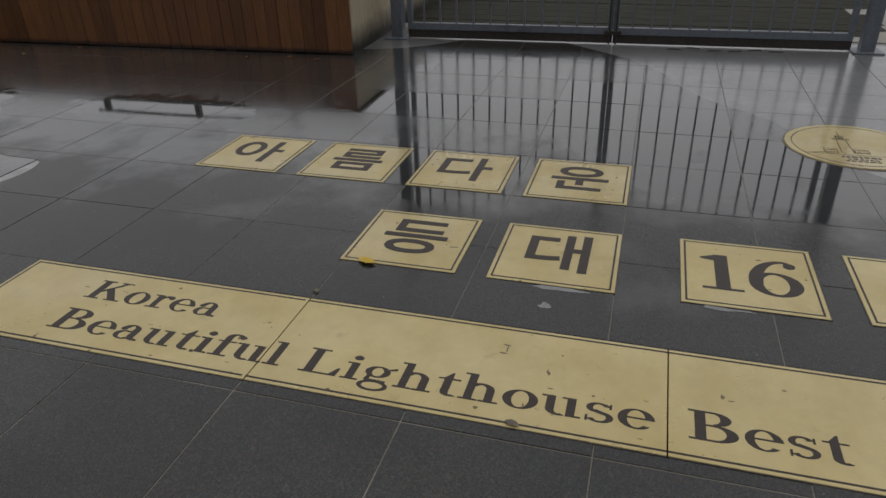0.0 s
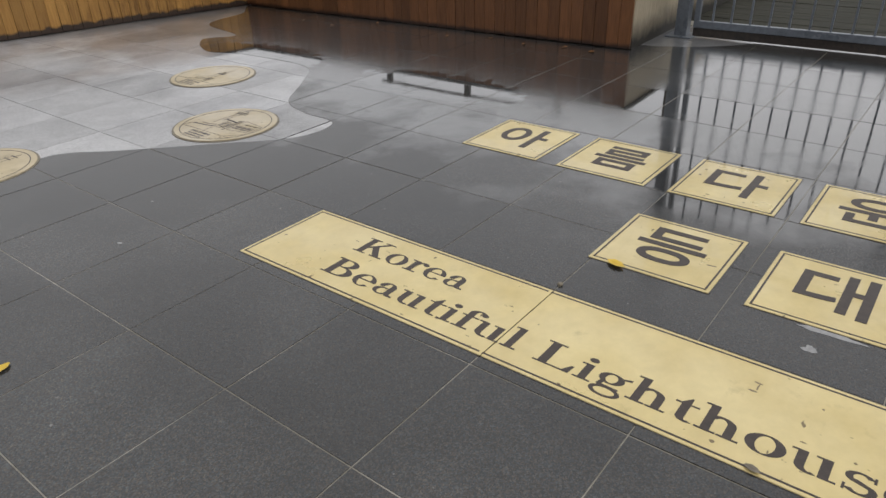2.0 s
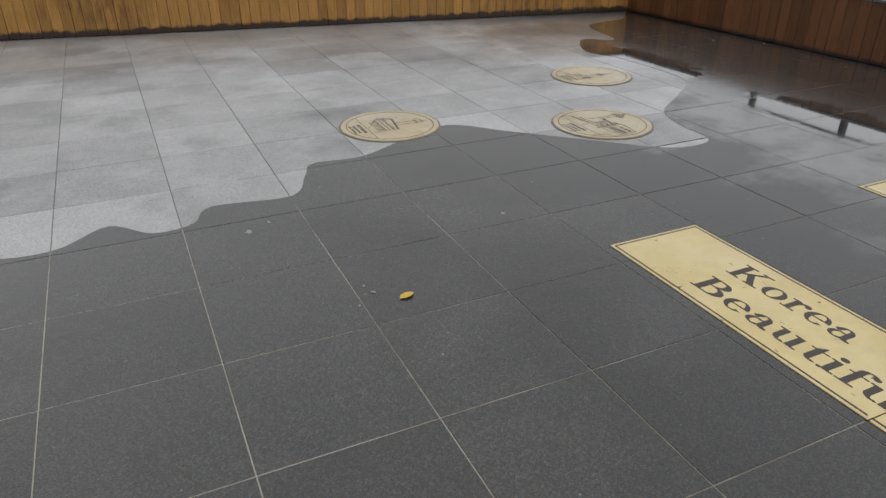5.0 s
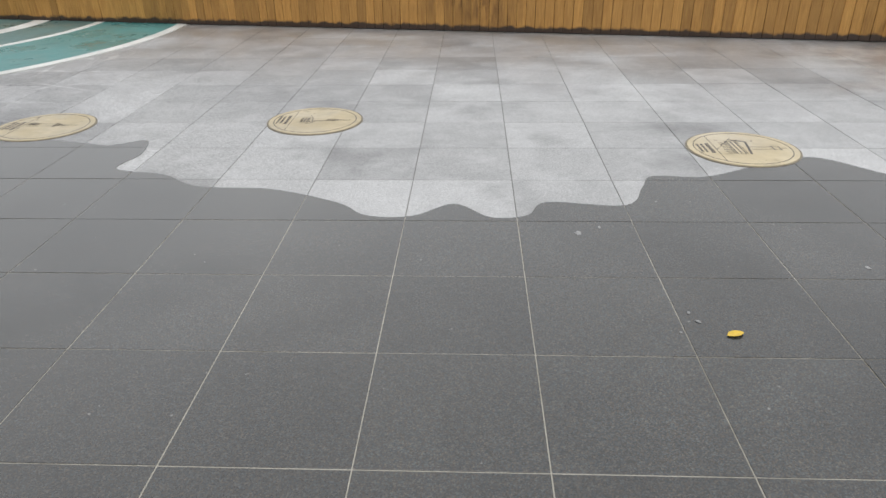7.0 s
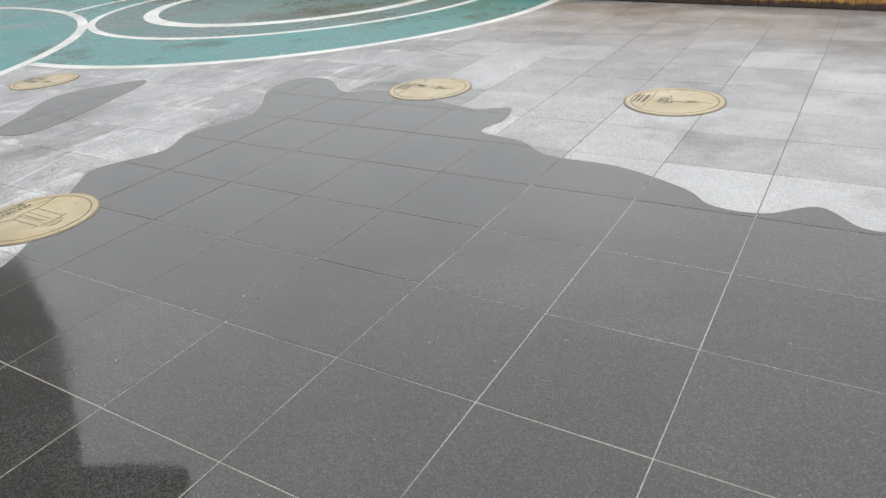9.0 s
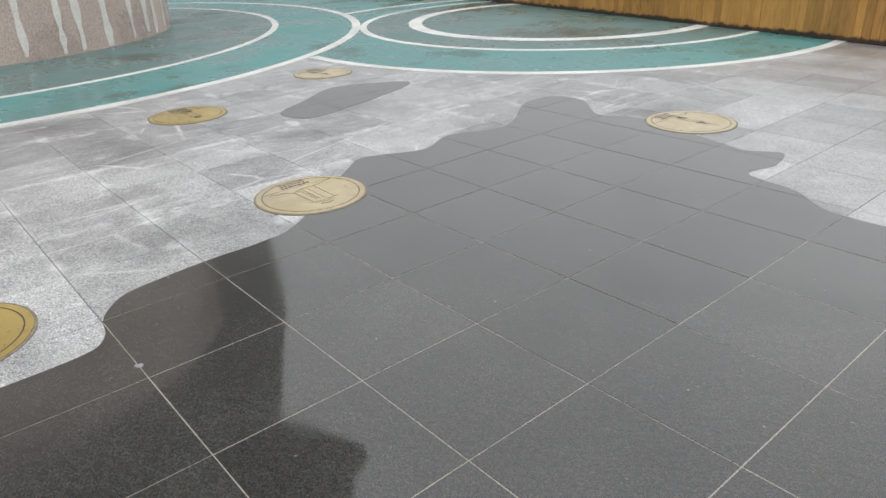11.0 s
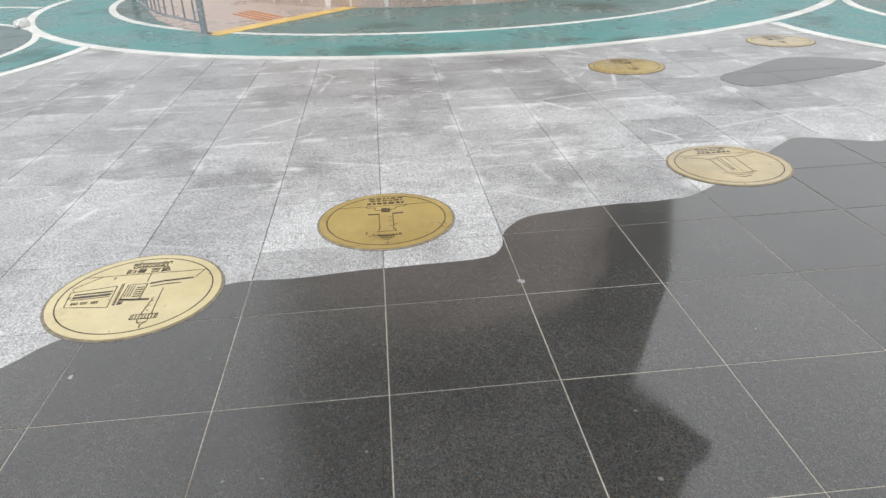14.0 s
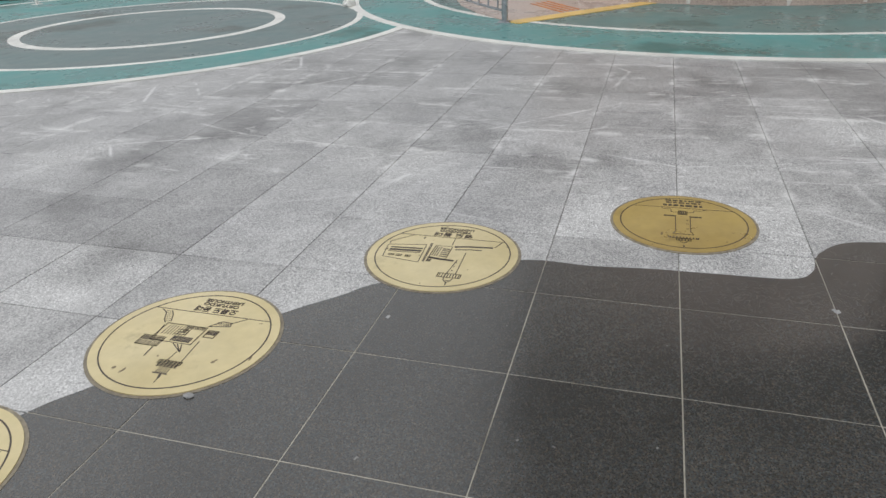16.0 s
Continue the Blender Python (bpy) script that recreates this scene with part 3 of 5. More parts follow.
# ---- serif capitals and small letters, cut from stems, bars and bowls (cap height 1) ----
def glyph(c):
    """The pieces of a letter and its width."""
    out = []

    def bar(x0, y0, x1, y1):
        out.append([(x0, y0), (x1, y0), (x1, y1), (x0, y1)])

    def poly(*pts):
        out.append(list(pts))

    def bowl(cx, cy, rx, ry, ix, iy, a0=0, a1=360, k=22):
        angles = [radians(a0 + (a1 - a0) * i / k) for i in range(k + 1)]
        for a, b in zip(angles, angles[1:]):
            out.append([(cx + ix * math.cos(a), cy + iy * math.sin(a)), (cx + rx * math.cos(a), cy + ry * math.sin(a)),
                        (cx + rx * math.cos(b), cy + ry * math.sin(b)), (cx + ix * math.cos(b), cy + iy * math.sin(b))])

    def dot(cx, cy, r):
        out.append(disc_points(r, 12, cx, cy))

    t = 0.055
    if c == "K":
        bar(0.12, 0, 0.3, 1), bar(0.02, 0, 0.41, t), bar(0.02, 1 - t, 0.41, 1)
        poly((0.3, 0.36), (0.38, 0.44), (0.78, 0.96), (0.69, 0.96), (0.3, 0.47)), bar(0.56, 1 - t, 0.9, 1)
        poly((0.38, 0.52), (0.66, 0.03), (0.88, 0.03), (0.52, 0.66)), bar(0.57, 0, 0.97, t)
        return out, 1.0
    if c == "B":
        bar(0.12, 0, 0.3, 1), bar(0.02, 0, 0.44, t), bar(0.02, 1 - t, 0.44, 1), bar(0.3, 0.5, 0.44, 0.55)
        bowl(0.42, 0.765, 0.3, 0.235, 0.12, 0.18, -90, 90), bowl(0.44, 0.275, 0.37, 0.275, 0.18, 0.22, -90, 90)
        return out, 0.88
    if c == "L":
        bar(0.12, 0, 0.3, 1), bar(0.02, 0, 0.76, t), bar(0.02, 1 - t, 0.42, 1), poly((0.62, t), (0.76, 0), (0.79, 0.32), (0.74, 0.32))
        return out, 0.84
    if c == "o":
        bowl(0.33, 0.33, 0.31, 0.345, 0.15, 0.3)
        return out, 0.67
    if c == "e":
        bowl(0.32, 0.33, 0.3, 0.345, 0.15, 0.3, 0, 318), bar(0.15, 0.33, 0.615, 0.38)
        return out, 0.65
    if c == "a":
        bar(0.36, 0.08, 0.51, 0.5), bowl(0.3, 0.46, 0.21, 0.215, 0.07, 0.165, 0, 165), dot(0.14, 0.47, 0.075)
        bowl(0.25, 0.19, 0.22, 0.2, 0.1, 0.15, 60, 320), bar(0.25, 0.34, 0.38, 0.39), poly((0.36, 0.08), (0.44, 0.0), (0.62, 0.0), (0.62, 0.06), (0.51, 0.1))
        return out, 0.64
    if c == "u":
        bar(0.1, 0.18, 0.25, 0.67), bar(0.01, 0.67 - t, 0.25, 0.67), bowl(0.32, 0.2, 0.22, 0.21, 0.07, 0.15, 180, 300)
        bar(0.45, 0, 0.6, 0.67), bar(0.36, 0.67 - t, 0.6, 0.67), bar(0.6, 0, 0.7, t)
        return out, 0.73
    if c == "t":
        poly((0.13, 0.12), (0.28, 0.12), (0.28, 0.88), (0.25, 0.88), (0.13, 0.68)), bar(0.02, 0.61, 0.43, 0.66), bowl(0.31, 0.14, 0.18, 0.15, 0.03, 0.09, 180, 310)
        return out, 0.46
    if c == "r":
        bar(0.12, 0, 0.27, 0.67), bar(0.02, 0, 0.4, t), bar(0.02, 0.67 - t, 0.27, 0.67), bowl(0.43, 0.45, 0.22, 0.23, 0.14, 0.15, 70, 170), dot(0.47, 0.58, 0.085)
        return out, 0.55
    if c in "il":
        top = 1.0 if c == "l" else 0.67
        bar(0.1, 0, 0.25, top), bar(0.01, 0, 0.35, t), bar(0.01, top - t, 0.25, top)
        if c == "i":
            dot(0.17, 0.87, 0.095)
        return out, 0.37
    if c == "f":
        bar(0.12, 0, 0.27, 0.82), bar(0.02, 0, 0.4, t), bar(0.02, 0.61, 0.42, 0.66), bowl(0.33, 0.81, 0.21, 0.2, 0.07, 0.145, 40, 180), dot(0.46, 0.88, 0.08)
        return out, 0.44
    if c == "h":
        bar(0.1, 0, 0.25, 1), bar(0.01, 0, 0.35, t), bar(0.01, 1 - t, 0.25, 1), bowl(0.36, 0.44, 0.25, 0.235, 0.1, 0.165, 0, 150)
        bar(0.46, 0, 0.61, 0.45), bar(0.37, 0, 0.71, t)
        return out, 0.74
    if c == "g":
        bowl(0.28, 0.44, 0.24, 0.225, 0.11, 0.175), poly((0.42, 0.58), (0.47, 0.54), (0.62, 0.6), (0.62, 0.68)), poly((0.12, 0.3), (0.2, 0.27), (0.17, 0.14), (0.08, 0.1))
        poly((0.08, 0.14), (0.12, 0.03), (0.5, 0.05), (0.5, 0.12)), bowl(0.3, -0.1, 0.29, 0.2, 0.2, 0.13)
        return out, 0.64
    if c == "s":
        bowl(0.25, 0.49, 0.21, 0.185, 0.1, 0.13, 25, 240), bowl(0.27, 0.175, 0.23, 0.19, 0.11, 0.135, -155, 70), poly((0.08, 0.42), (0.16, 0.33), (0.42, 0.23), (0.44, 0.31), (0.22, 0.42))
        bar(0.42, 0.48, 0.46, 0.66), bar(0.04, 0.0, 0.08, 0.2)
        return out, 0.54
    if c == "1":
        bar(0.24, 0, 0.43, 1), bar(0.06, 0, 0.6, t), poly((0.24, 0.82), (0.24, 0.98), (0.05, 0.9), (0.05, 0.86))
        return out, 0.66
    if c == "6":
        bowl(0.37, 0.31, 0.35, 0.325, 0.17, 0.27), bowl(0.52, 0.36, 0.5, 0.64, 0.31, 0.58, 92, 185), dot(0.6, 0.87, 0.085)
        poly((0.5, 0.94), (0.5, 1.0), (0.6, 0.97), (0.62, 0.9))
        return out, 0.74
    return out, 0.35


def serif_word(body, height, foot, y0, y1, z=0.004):
    """The letters of a word laid flat that reads along -y from y0 to y1, on the line x = foot."""
    made = []
    total = sum(glyph(c)[1] for c in body)
    k, pen, lift = (y0 - y1) / total, 0.0, 0
    for c in body:
        pieces, wide = glyph(c)
        bm = bmesh.new()
        for pts in pieces:
            q = [(foot + y * height, y0 - (pen + x) * k) for x, y in pts]
            lift = (lift + 1) % 5
            prism(q if area(q) > 0 else q[::-1], z - 0.002, z + 0.0008 + 0.00006 * lift, bm)
        pen += wide
        bmesh.ops.remove_doubles(bm, verts=bm.verts[:], dist=0.0005)
        made.append(bm)
    return made


STAINED = wood("stained_render", (0.38, 0.31, 0.21), (0.6, 0.52, 0.38), (0.03, 0.026, 0.02), (0.95, 1.05), 0.6, 0.12, 0.22)

# ---- ground, paving ----
def wall_y(x):
    """The front line of the long wooden platform."""
    return 6.92 - 0.178 * x


NORTH_WAVE = [(-4.62, 0.21), (-4.75, 0.45), (-4.58, 0.88), (-4.73, 1.27), (-4.58, 1.7), (-4.7, 2.02), (-5.02, 2.48), (-5.02, 2.88),
              (-4.69, 2.94), (-4.24, 2.6), (-3.92, 2.73), (-3.05, 2.51), (-2.8, 2.45), (-2.58, 2.56), (-2.49, 2.27), (-2.53, 1.98),
              (-2.18, 1.88), (-1.89, 1.68), (-1.43, 1.64), (-1.0, 1.44), (-0.82, 1.27), (-0.57, 1.26), (-0.34, 1.43), (-0.14, 1.25),
              (0.06, 1.28), (0.18, 1.46), (0.61, 1.42), (0.76, 1.69), (0.86, 1.87), (1.17, 1.86), (1.51, 2.03), (1.95, 2.22)]
EAST_WAVE = [(2.29, 1.9), (2.72, 1.48), (3.1, 1.14), (3.44, 1.16), (3.49, 1.5), (3.62, 1.83), (4.05, 2.15), (4.45, 2.55), (4.45, 3.43),
             (4.35, 3.9), (4.67, 4.4), (5.0, 4.25), (5.24, 5.08), (5.9, 5.3), (6.5, 5.6), (6.65, 2.8), (6.8, 0.19), (7.65, -0.84), (7.6, -1.33), (7.12, -1.93), (6.58, -2.45), (5.95, -2.7),
             (5.62, -2.9), (5.3, -3.2), (5.0, -3.36), (4.7, -3.39), (4.29, -3.75), (3.8, -4.4)]
WEST_WAVE = [(2.8, -5.0), (1.5, -5.35), (0.0, -5.25), (-1.1, -4.93), (-1.78, -4.59), (-2.0, -4.44), (-2.56, -4.04), (-2.79, -3.83),
             (-2.95, -3.68), (-3.28, -3.15), (-3.3, -2.79), (-3.33, -2.5), (-3.34, -2.22), (-3.36, -1.93), (-3.45, -1.83), (-3.63, -1.78),
             (-3.78, -1.65), (-3.83, -1.47), (-3.87, -1.15), (-3.88, -0.86), (-3.98, -0.57)]
DARK_EDGE = smooth_loop(NORTH_WAVE + EAST_WAVE + WEST_WAVE)
DARK_EDGE = DARK_EDGE if area(DARK_EDGE) > 0 else DARK_EDGE[::-1]
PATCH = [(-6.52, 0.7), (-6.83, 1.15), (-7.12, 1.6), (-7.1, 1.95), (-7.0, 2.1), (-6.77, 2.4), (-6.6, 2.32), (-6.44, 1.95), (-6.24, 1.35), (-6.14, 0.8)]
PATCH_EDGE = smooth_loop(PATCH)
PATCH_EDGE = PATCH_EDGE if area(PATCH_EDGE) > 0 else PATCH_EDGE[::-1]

N_RING, W_RING, S_RING = (-8.82, 7.2), (-15.47, -1.16), (-10.38, -11.08)
N_INNER, W_INNER, S_INNER = (-9.03, 7.68), (-15.7, -1.25), (-9.98, -10.18)
N_R, W_R, S_R = (4.64, 3.56, 2.72), (7.35, 6.08), (5.07, 3.26, 2.03)


def within(ring, r, x, y):
    return (x - ring[0]) ** 2 + (y - ring[1]) ** 2 < r * r


bm = bmesh.new()
bmesh.ops.create_grid(bm, x_segments=1, y_segments=1, size=1500.0, matrix=Matrix.Translation((0, 0, -0.03)))
tagged(link_mesh("ground", bm, FAR), "wet grey stone ground running to the horizon", "ground", kind="structure")
tagged(link_mesh("paving_bed", box_bm(-14, -16, -0.028, 7.9, 9.5, -0.007), GROUT_DARK), "grey grout bed under the pale paving", "paving", kind="structure")
grout = thing("grout_bed", "pale sandy grout between the dark slabs", "grout", kind="structure")
part("grout", prism(DARK_EDGE, -0.0065, -0.0022), GROUT, grout)
part("grout", prism(PATCH_EDGE, -0.0065, -0.0022), GROUT, grout)

# painted rubber flooring in three overlapping rounds
teal = thing("rubber_flooring", "teal rubber flooring with grey inner rounds, wet", "flooring", kind="structure")
bm = bmesh.new()
box_bm(-60, -40, -0.006, -11.5, 8.4, 0.001, 0, bm)
box_bm(-60, -40, -0.006, -8.3, -12.0, 0.0005, 0, bm)
part("outer_sheet", bm, TEAL, teal)
part("round", prism(disc_points(N_R[0], 144, *N_RING), -0.004, 0.003), TEAL, teal)
part("round", prism(disc_points(N_R[1], 144, *N_INNER), -0.004, 0.0045), SEA_GREY, teal, "grey-teal inner round")
part("round", prism(disc_points(S_R[0], 144, *S_RING), -0.004, 0.0025), TEAL, teal)
part("round", prism(disc_points(S_R[1], 144, *S_INNER), -0.004, 0.004), SLATE, teal, "grey-teal inner round")
part("round", prism(disc_points(W_R[0], 180, *W_RING), -0.004, 0.007), TEAL, teal)
part("round", prism(disc_points(W_R[1], 180, *W_INNER), -0.004, 0.0085), SEA_GREY, teal, "grey-teal inner round")

lines = thing("floor_marking", "white painted circle lines on the teal flooring", "floor marking", kind="structure")
part("line", band(N_R[0] - 0.12, N_R[0] + 0.02, -0.002, 0.0062, 0, 360, 200, None, *N_RING, lambda x, y: not within(W_RING, W_R[0], x, y)), WHITE, lines)
part("line", band(N_R[1] - 0.10, N_R[1] + 0.02, -0.002, 0.0066, 0, 360, 180, None, *N_INNER, lambda x, y: not within(W_RING, W_R[0], x, y)), WHITE, lines)
part("line", band(N_R[2] - 0.24, N_R[2], -0.002, 0.0066, 0, 360, 160, None, *N_INNER), WHITE, lines)
part("line", band(S_R[0] - 0.12, S_R[0] + 0.02, -0.002, 0.0062, 0, 360, 200, None, *S_RING, lambda x, y: not within(W_RING, W_R[0], x, y)), WHITE, lines)
part("line", band(S_R[1] - 0.08, S_R[1] + 0.02, -0.002, 0.0064, 0, 360, 180, None, *S_INNER, lambda x, y: not within(W_RING, W_R[0], x, y)), WHITE, lines)
part("line", band(S_R[2] - 0.16, S_R[2], -0.002, 0.0064, 0, 360, 160, None, *S_INNER), WHITE, lines)
part("line", band(W_R[0] - 0.13, W_R[0] + 0.02, -0.002, 0.0098, 0, 360, 220, None, *W_RING), WHITE, lines)
part("line", band(W_R[1] - 0.12, W_R[1], -0.002, 0.0106, 0, 360, 200, None, *W_INNER), WHITE, lines)


# ---- wooden platforms ----
def board_row(parent, start, end, z1, mat, pitch, facing, wobble=0.004):
    """Upright boards along a line, each its own piece; facing: the side on which they stand proud."""
    a, b = Vector(start), Vector(end)
    along, run = (b - a).normalized(), (b - a).length
    turn = math.degrees(math.atan2(along.y, along.x))
    meshes = []
    for w in (pitch - 0.001, pitch - 0.003, pitch):
        bm = box_bm(0.002, -0.011, 0.0, w, 0.011, 1.0, 0.0025)
        me = bpy.data.meshes.new("board")
        bm.to_mesh(me)
        bm.free()
        me.materials.append(mat)
        meshes.append(me)
    rnd = random.Random(len(parent.children) + int(run * 10))
    for i in range(int(run / pitch)):
        ob = new("board", rnd.choice(meshes))
        p = a + along * (i * pitch)
        foot = 0.004 + 0.008 * rnd.random()
        push = facing * (0.013 + wobble * rnd.random())
        ob.matrix_basis = pose(p.x - along.y * push, p.y + along.x * push, foot, 0, 0, turn + rnd.uniform(-0.5, 0.5)) @ Matrix.Diagonal((1, 1, z1 - foot, 1))
        ob.parent = parent


TOP = 0.56
platform = thing("long_platform", "long low tan timber-clad platform with grey wet deck", "platform")
xs = (-22.0, 6.5)
bm = prism([(xs[0], wall_y(xs[0]) + 0.03), (xs[1], wall_y(xs[1]) + 0.03), (xs[1] + 1.5, wall_y(xs[1]) + 5.0), (xs[0], wall_y(xs[0]) + 5.0)], -0.02, TOP - 0.01)
part("core", bm, IRON, platform)
bm = prism([(xs[0], wall_y(xs[0]) - 0.04), (xs[1], wall_y(xs[1]) - 0.04), (xs[1] + 1.5, wall_y(xs[1]) + 5.0), (xs[0], wall_y(xs[0]) + 5.0)], TOP, TOP + 0.03)
part("deck", bm, DECK, platform, "grey wet decking")

bench = thing("corner_platform", "low red-brown timber-clad platform with grey wet deck", "platform", (6.54, 0.35, 0), 1.7)
BX, BY0, BX1 = 0.0, 0.0, 0.85
part("core", box_bm(BX + 0.03, BY0 + 0.03, -0.02, 5.2, 5.4, TOP - 0.012), IRON, bench)
part("end_wall", box_bm(BX + 0.002, BY0 - 0.02, -0.01, BX1 + 4, BY0 + 0.028, TOP - 0.003, 0.004), STAINED, bench, "stained pale concrete end")
k = 0
y = BY0 - 0.05
while y < 5.35:
    part("deck_board", box_bm(BX - 0.04, y, TOP, 5.2, min(y + 0.115, 5.4), TOP + 0.028, 0.003), DECK, bench)
    y += 0.12


fence = thing("platform_fence", "dark steel post and rail fence on the platform", "fence", (6.54, 0.35, 0), 1.7)
for k in range(4):
    part("post", box_bm(2.56, 0.38 + 1.6 * k, TOP + 0.028, 2.64, 0.46 + 1.6 * k, TOP + 1.1, 0.004), IRON, fence)
part("rail", tube([(2.6, 0.2, TOP + 1.08), (2.6, 5.4, TOP + 1.08)], 0.022), IRON, fence)

beyond = thing("outer_paving", "dark wet stone slabs in rows beyond the gate", "paving", kind="structure")
rnd = random.Random(21)
for k in range(26):
    x = 8.2 + 0.34 * k
    part("stone_row", box_bm(x, -4.7 - 0.05 * k, -0.028, x + 0.326, 3.3, -0.012 + rnd.uniform(-0.004, 0.004), 0.004), FAR, beyond)
part("pale_kerb", box_bm(7.93, -7.5, -0.028, 8.16, 3.3, 0.0, 0.006), CONCRETE, beyond, "pale wet concrete kerb")
part("pale_ground", box_bm(8.17, -16, -0.029, 24, -4.6, -0.014), CONCRETE, beyond, "pale wet concrete")
part("apron", box_bm(7.5, -7.5, -0.028, 7.91, 0.3, -0.008, 0.003), FAR, beyond)

# ---- gate ----
GX = 0.0
GATE = (7.383, 0.0, 0)


def gate_leaf(y0, y1, hinge):
    leaf = thing("gate_leaf", "blue-grey painted steel bar gate leaf, closed", "gate", GATE, 1.6, group="gate leaves")
    part("bottom_rail", box_bm(GX - 0.025, y0, 0.09, GX + 0.025, y1, 0.16, 0.004), STEEL, leaf)
    part("top_rail", box_bm(GX - 0.025, y0, 2.4, GX + 0.025, y1, 2.46, 0.004), STEEL, leaf)
    part("kick_plate", box_bm(GX - 0.012, y0, 0.008, GX + 0.012, y1, 0.088, 0.002), IRON, leaf, "dark wet rubber strip")
    for ya in (y0, y1 - 0.05):
        part("stile", box_bm(GX - 0.027, ya, 0.16, GX + 0.027, ya + 0.05, 2.4, 0.004), STEEL, leaf)
    count = round((y1 - y0) / 0.178)
    for i in range(1, count):
        yy = y0 + (y1 - y0) * i / count
        part("bar", box_bm(GX - 0.009, yy - 0.009, 0.16, GX + 0.009, yy + 0.009, 2.4), STEEL, leaf)
    yb = y0 + 0.03 if hinge else y1 - 0.03
    part("drop_bolt", tube([(GX - 0.045, yb, 0.004), (GX - 0.045, yb, 0.45)], 0.008), IRON, leaf)
    part("bolt_bracket", box_bm(GX - 0.06, yb - 0.05, 0.10, GX - 0.026, yb + 0.05, 0.13, 0.003), IRON, leaf)
    return leaf


def gate_post(y):
    post = thing("gate_post", "square blue-grey painted steel gate post on base plate", "gate post", (GATE[0] - 0.028 * y, y, 0), 1.6, group="gate posts")
    part("shaft", box_bm(-0.06, -0.06, 0.0, 0.06, 0.06, 2.85, 0.006), STEEL, post)
    part("base_plate", box_bm(-0.13, -0.13, -0.003, 0.13, 0.13, 0.012, 0.003), STEEL, post)
    part("cap", box_bm(-0.068, -0.068, 2.85, 0.068, 0.068, 2.87, 0.004), STEEL, post)


gate_leaf(-2.05, 0.05, True)
gate_leaf(-4.19, -2.056, False)
gate_post(0.16)
gate_post(-4.32)


# ---- round tower at the plaza's west ----
TOWER = (-16.3, -1.05)
tower = thing("lighthouse_tower", "round pink granite tower base with white lime streaks", "lighthouse", (*TOWER, 0))


def drum(r0, r1, z0, z1, count=96):
    bm = bmesh.new()
    bmesh.ops.create_cone(bm, cap_ends=True, segments=count, radius1=r0, radius2=r1, depth=z1 - z0, matrix=Matrix.Translation((0, 0, (z0 + z1) / 2)))
    return bm


part("wall", drum(4.16, 4.16, -0.02, 6.2), PINK, tower)
part("shaft", drum(3.9, 3.8, 6.2, 26.0), SHADED, tower, "unseen upper shaft with its shade put into the dark colour")
# two unseen wings with ledge and eaves, added to shape the dark reflection in the paving
NORTH_WING = [(0.0, 4.2), (5.35, 4.2), (5.5, 6.3), (5.3, 7.3), (5.1, 8.6), (4.85, 9.55), (5.85, 10.05), (6.95, 10.8), (6.9, 10.95), (6.6, 11.35), (6.42, 12.3), (6.4, 20.0), (0.0, 20.0)]
SOUTH_WING = [(0.0, 4.2), (4.2, 4.2), (4.3, 7.0), (4.65, 10.0), (4.75, 12.4), (5.15, 13.6), (5.6, 20.0), (0.0, 20.0)]
for shape, (dx, dy) in ((NORTH_WING, (0.49, 0.872)), (SOUTH_WING, (0.34, -0.94))):
    wing = prism(shape, -0.25, 0.25)
    for v in wing.verts:
        out, up, side = v.co
        v.co = Vector((out * dx - side * dy, out * dy + side * dx, up))
    bmesh.ops.recalc_face_normals(wing, faces=wing.faces[:])
    part("wing_wall", wing, SHADED, tower, "added unseen wing wall with eaves, shaped for the tower's dark reflection")
rnd = random.Random(4)
for i in range(24):
    a = radians(-75 + i * 6.6 + rnd.uniform(-2.0, 2.0))
    w, long_ = rnd.uniform(0.045, 0.1), rnd.uniform(0.0, 0.1)
    bm = bmesh.new()
    prof = [(0.0, w * rnd.uniform(0.15, 0.6)), (0.12, w * rnd.uniform(0.3, 0.8)), (0.25, w * rnd.uniform(0.4, 1.3)), (0.4, w * rnd.uniform(0.4, 0.9)), (0.6, w * rnd.uniform(0.5, 1.1)), (0.85, w * 0.8), (1.3, w), (2.6, w * 1.2)]
    left, right = [], []
    for z, half in prof:
        r = 4.164
        wob = rnd.uniform(-0.012, 0.012)
        for side, store in ((-1, left), (1, right)):
            aa = a + (side * half + wob) / r
            store.append(bm.verts.new((r * math.cos(aa), r * math.sin(aa), z + long_ * (z == 0))))
    for j in range(len(prof) - 1):
        bm.faces.new((left[j], right[j], right[j + 1], left[j + 1]))
    part("lime_streak", bm, LIME, tower)


# ---- brass plates ----
def square_plate(y0, y1, x0, x1, body, label):
    plate = thing("letter_plate", label, "floor plate", ((x0 + x1) / 2, (y0 + y1) / 2, 0), group="letter plates in the paving")
    hx, hy = (x1 - x0) / 2, (y1 - y0) / 2
    # dark rim drawn in for the thin shadow along the plate's edge
    part("bedding", box_bm(-hx - 0.004, -hy - 0.004, -0.007, hx + 0.004, hy + 0.004, 0.0014), IRON, plate, "thin dark rim painted as the plate's edge shadow")
    part("sheet", box_bm(-hx, -hy, -0.006, hx, hy, 0.004, 0.0015), BRASS, plate)
    frame_line(plate, hx - 0.02, hy - 0.02)
    return plate


def frame_line(plate, hx, hy, skip=()):
    w = 0.0042
    for n_, (a, b, c, d) in enumerate(((-hx, -hy, hx, -hy), (-hx, hy, hx, hy), (-hx, -hy, -hx, hy), (hx, -hy, hx, hy))):
        if n_ not in skip:
            part("border_line", box_bm(min(a, c) - w, min(b, d) - w, 0.002, max(a, c) + w, max(b, d) + w, 0.0046), ENGRAVED, plate)


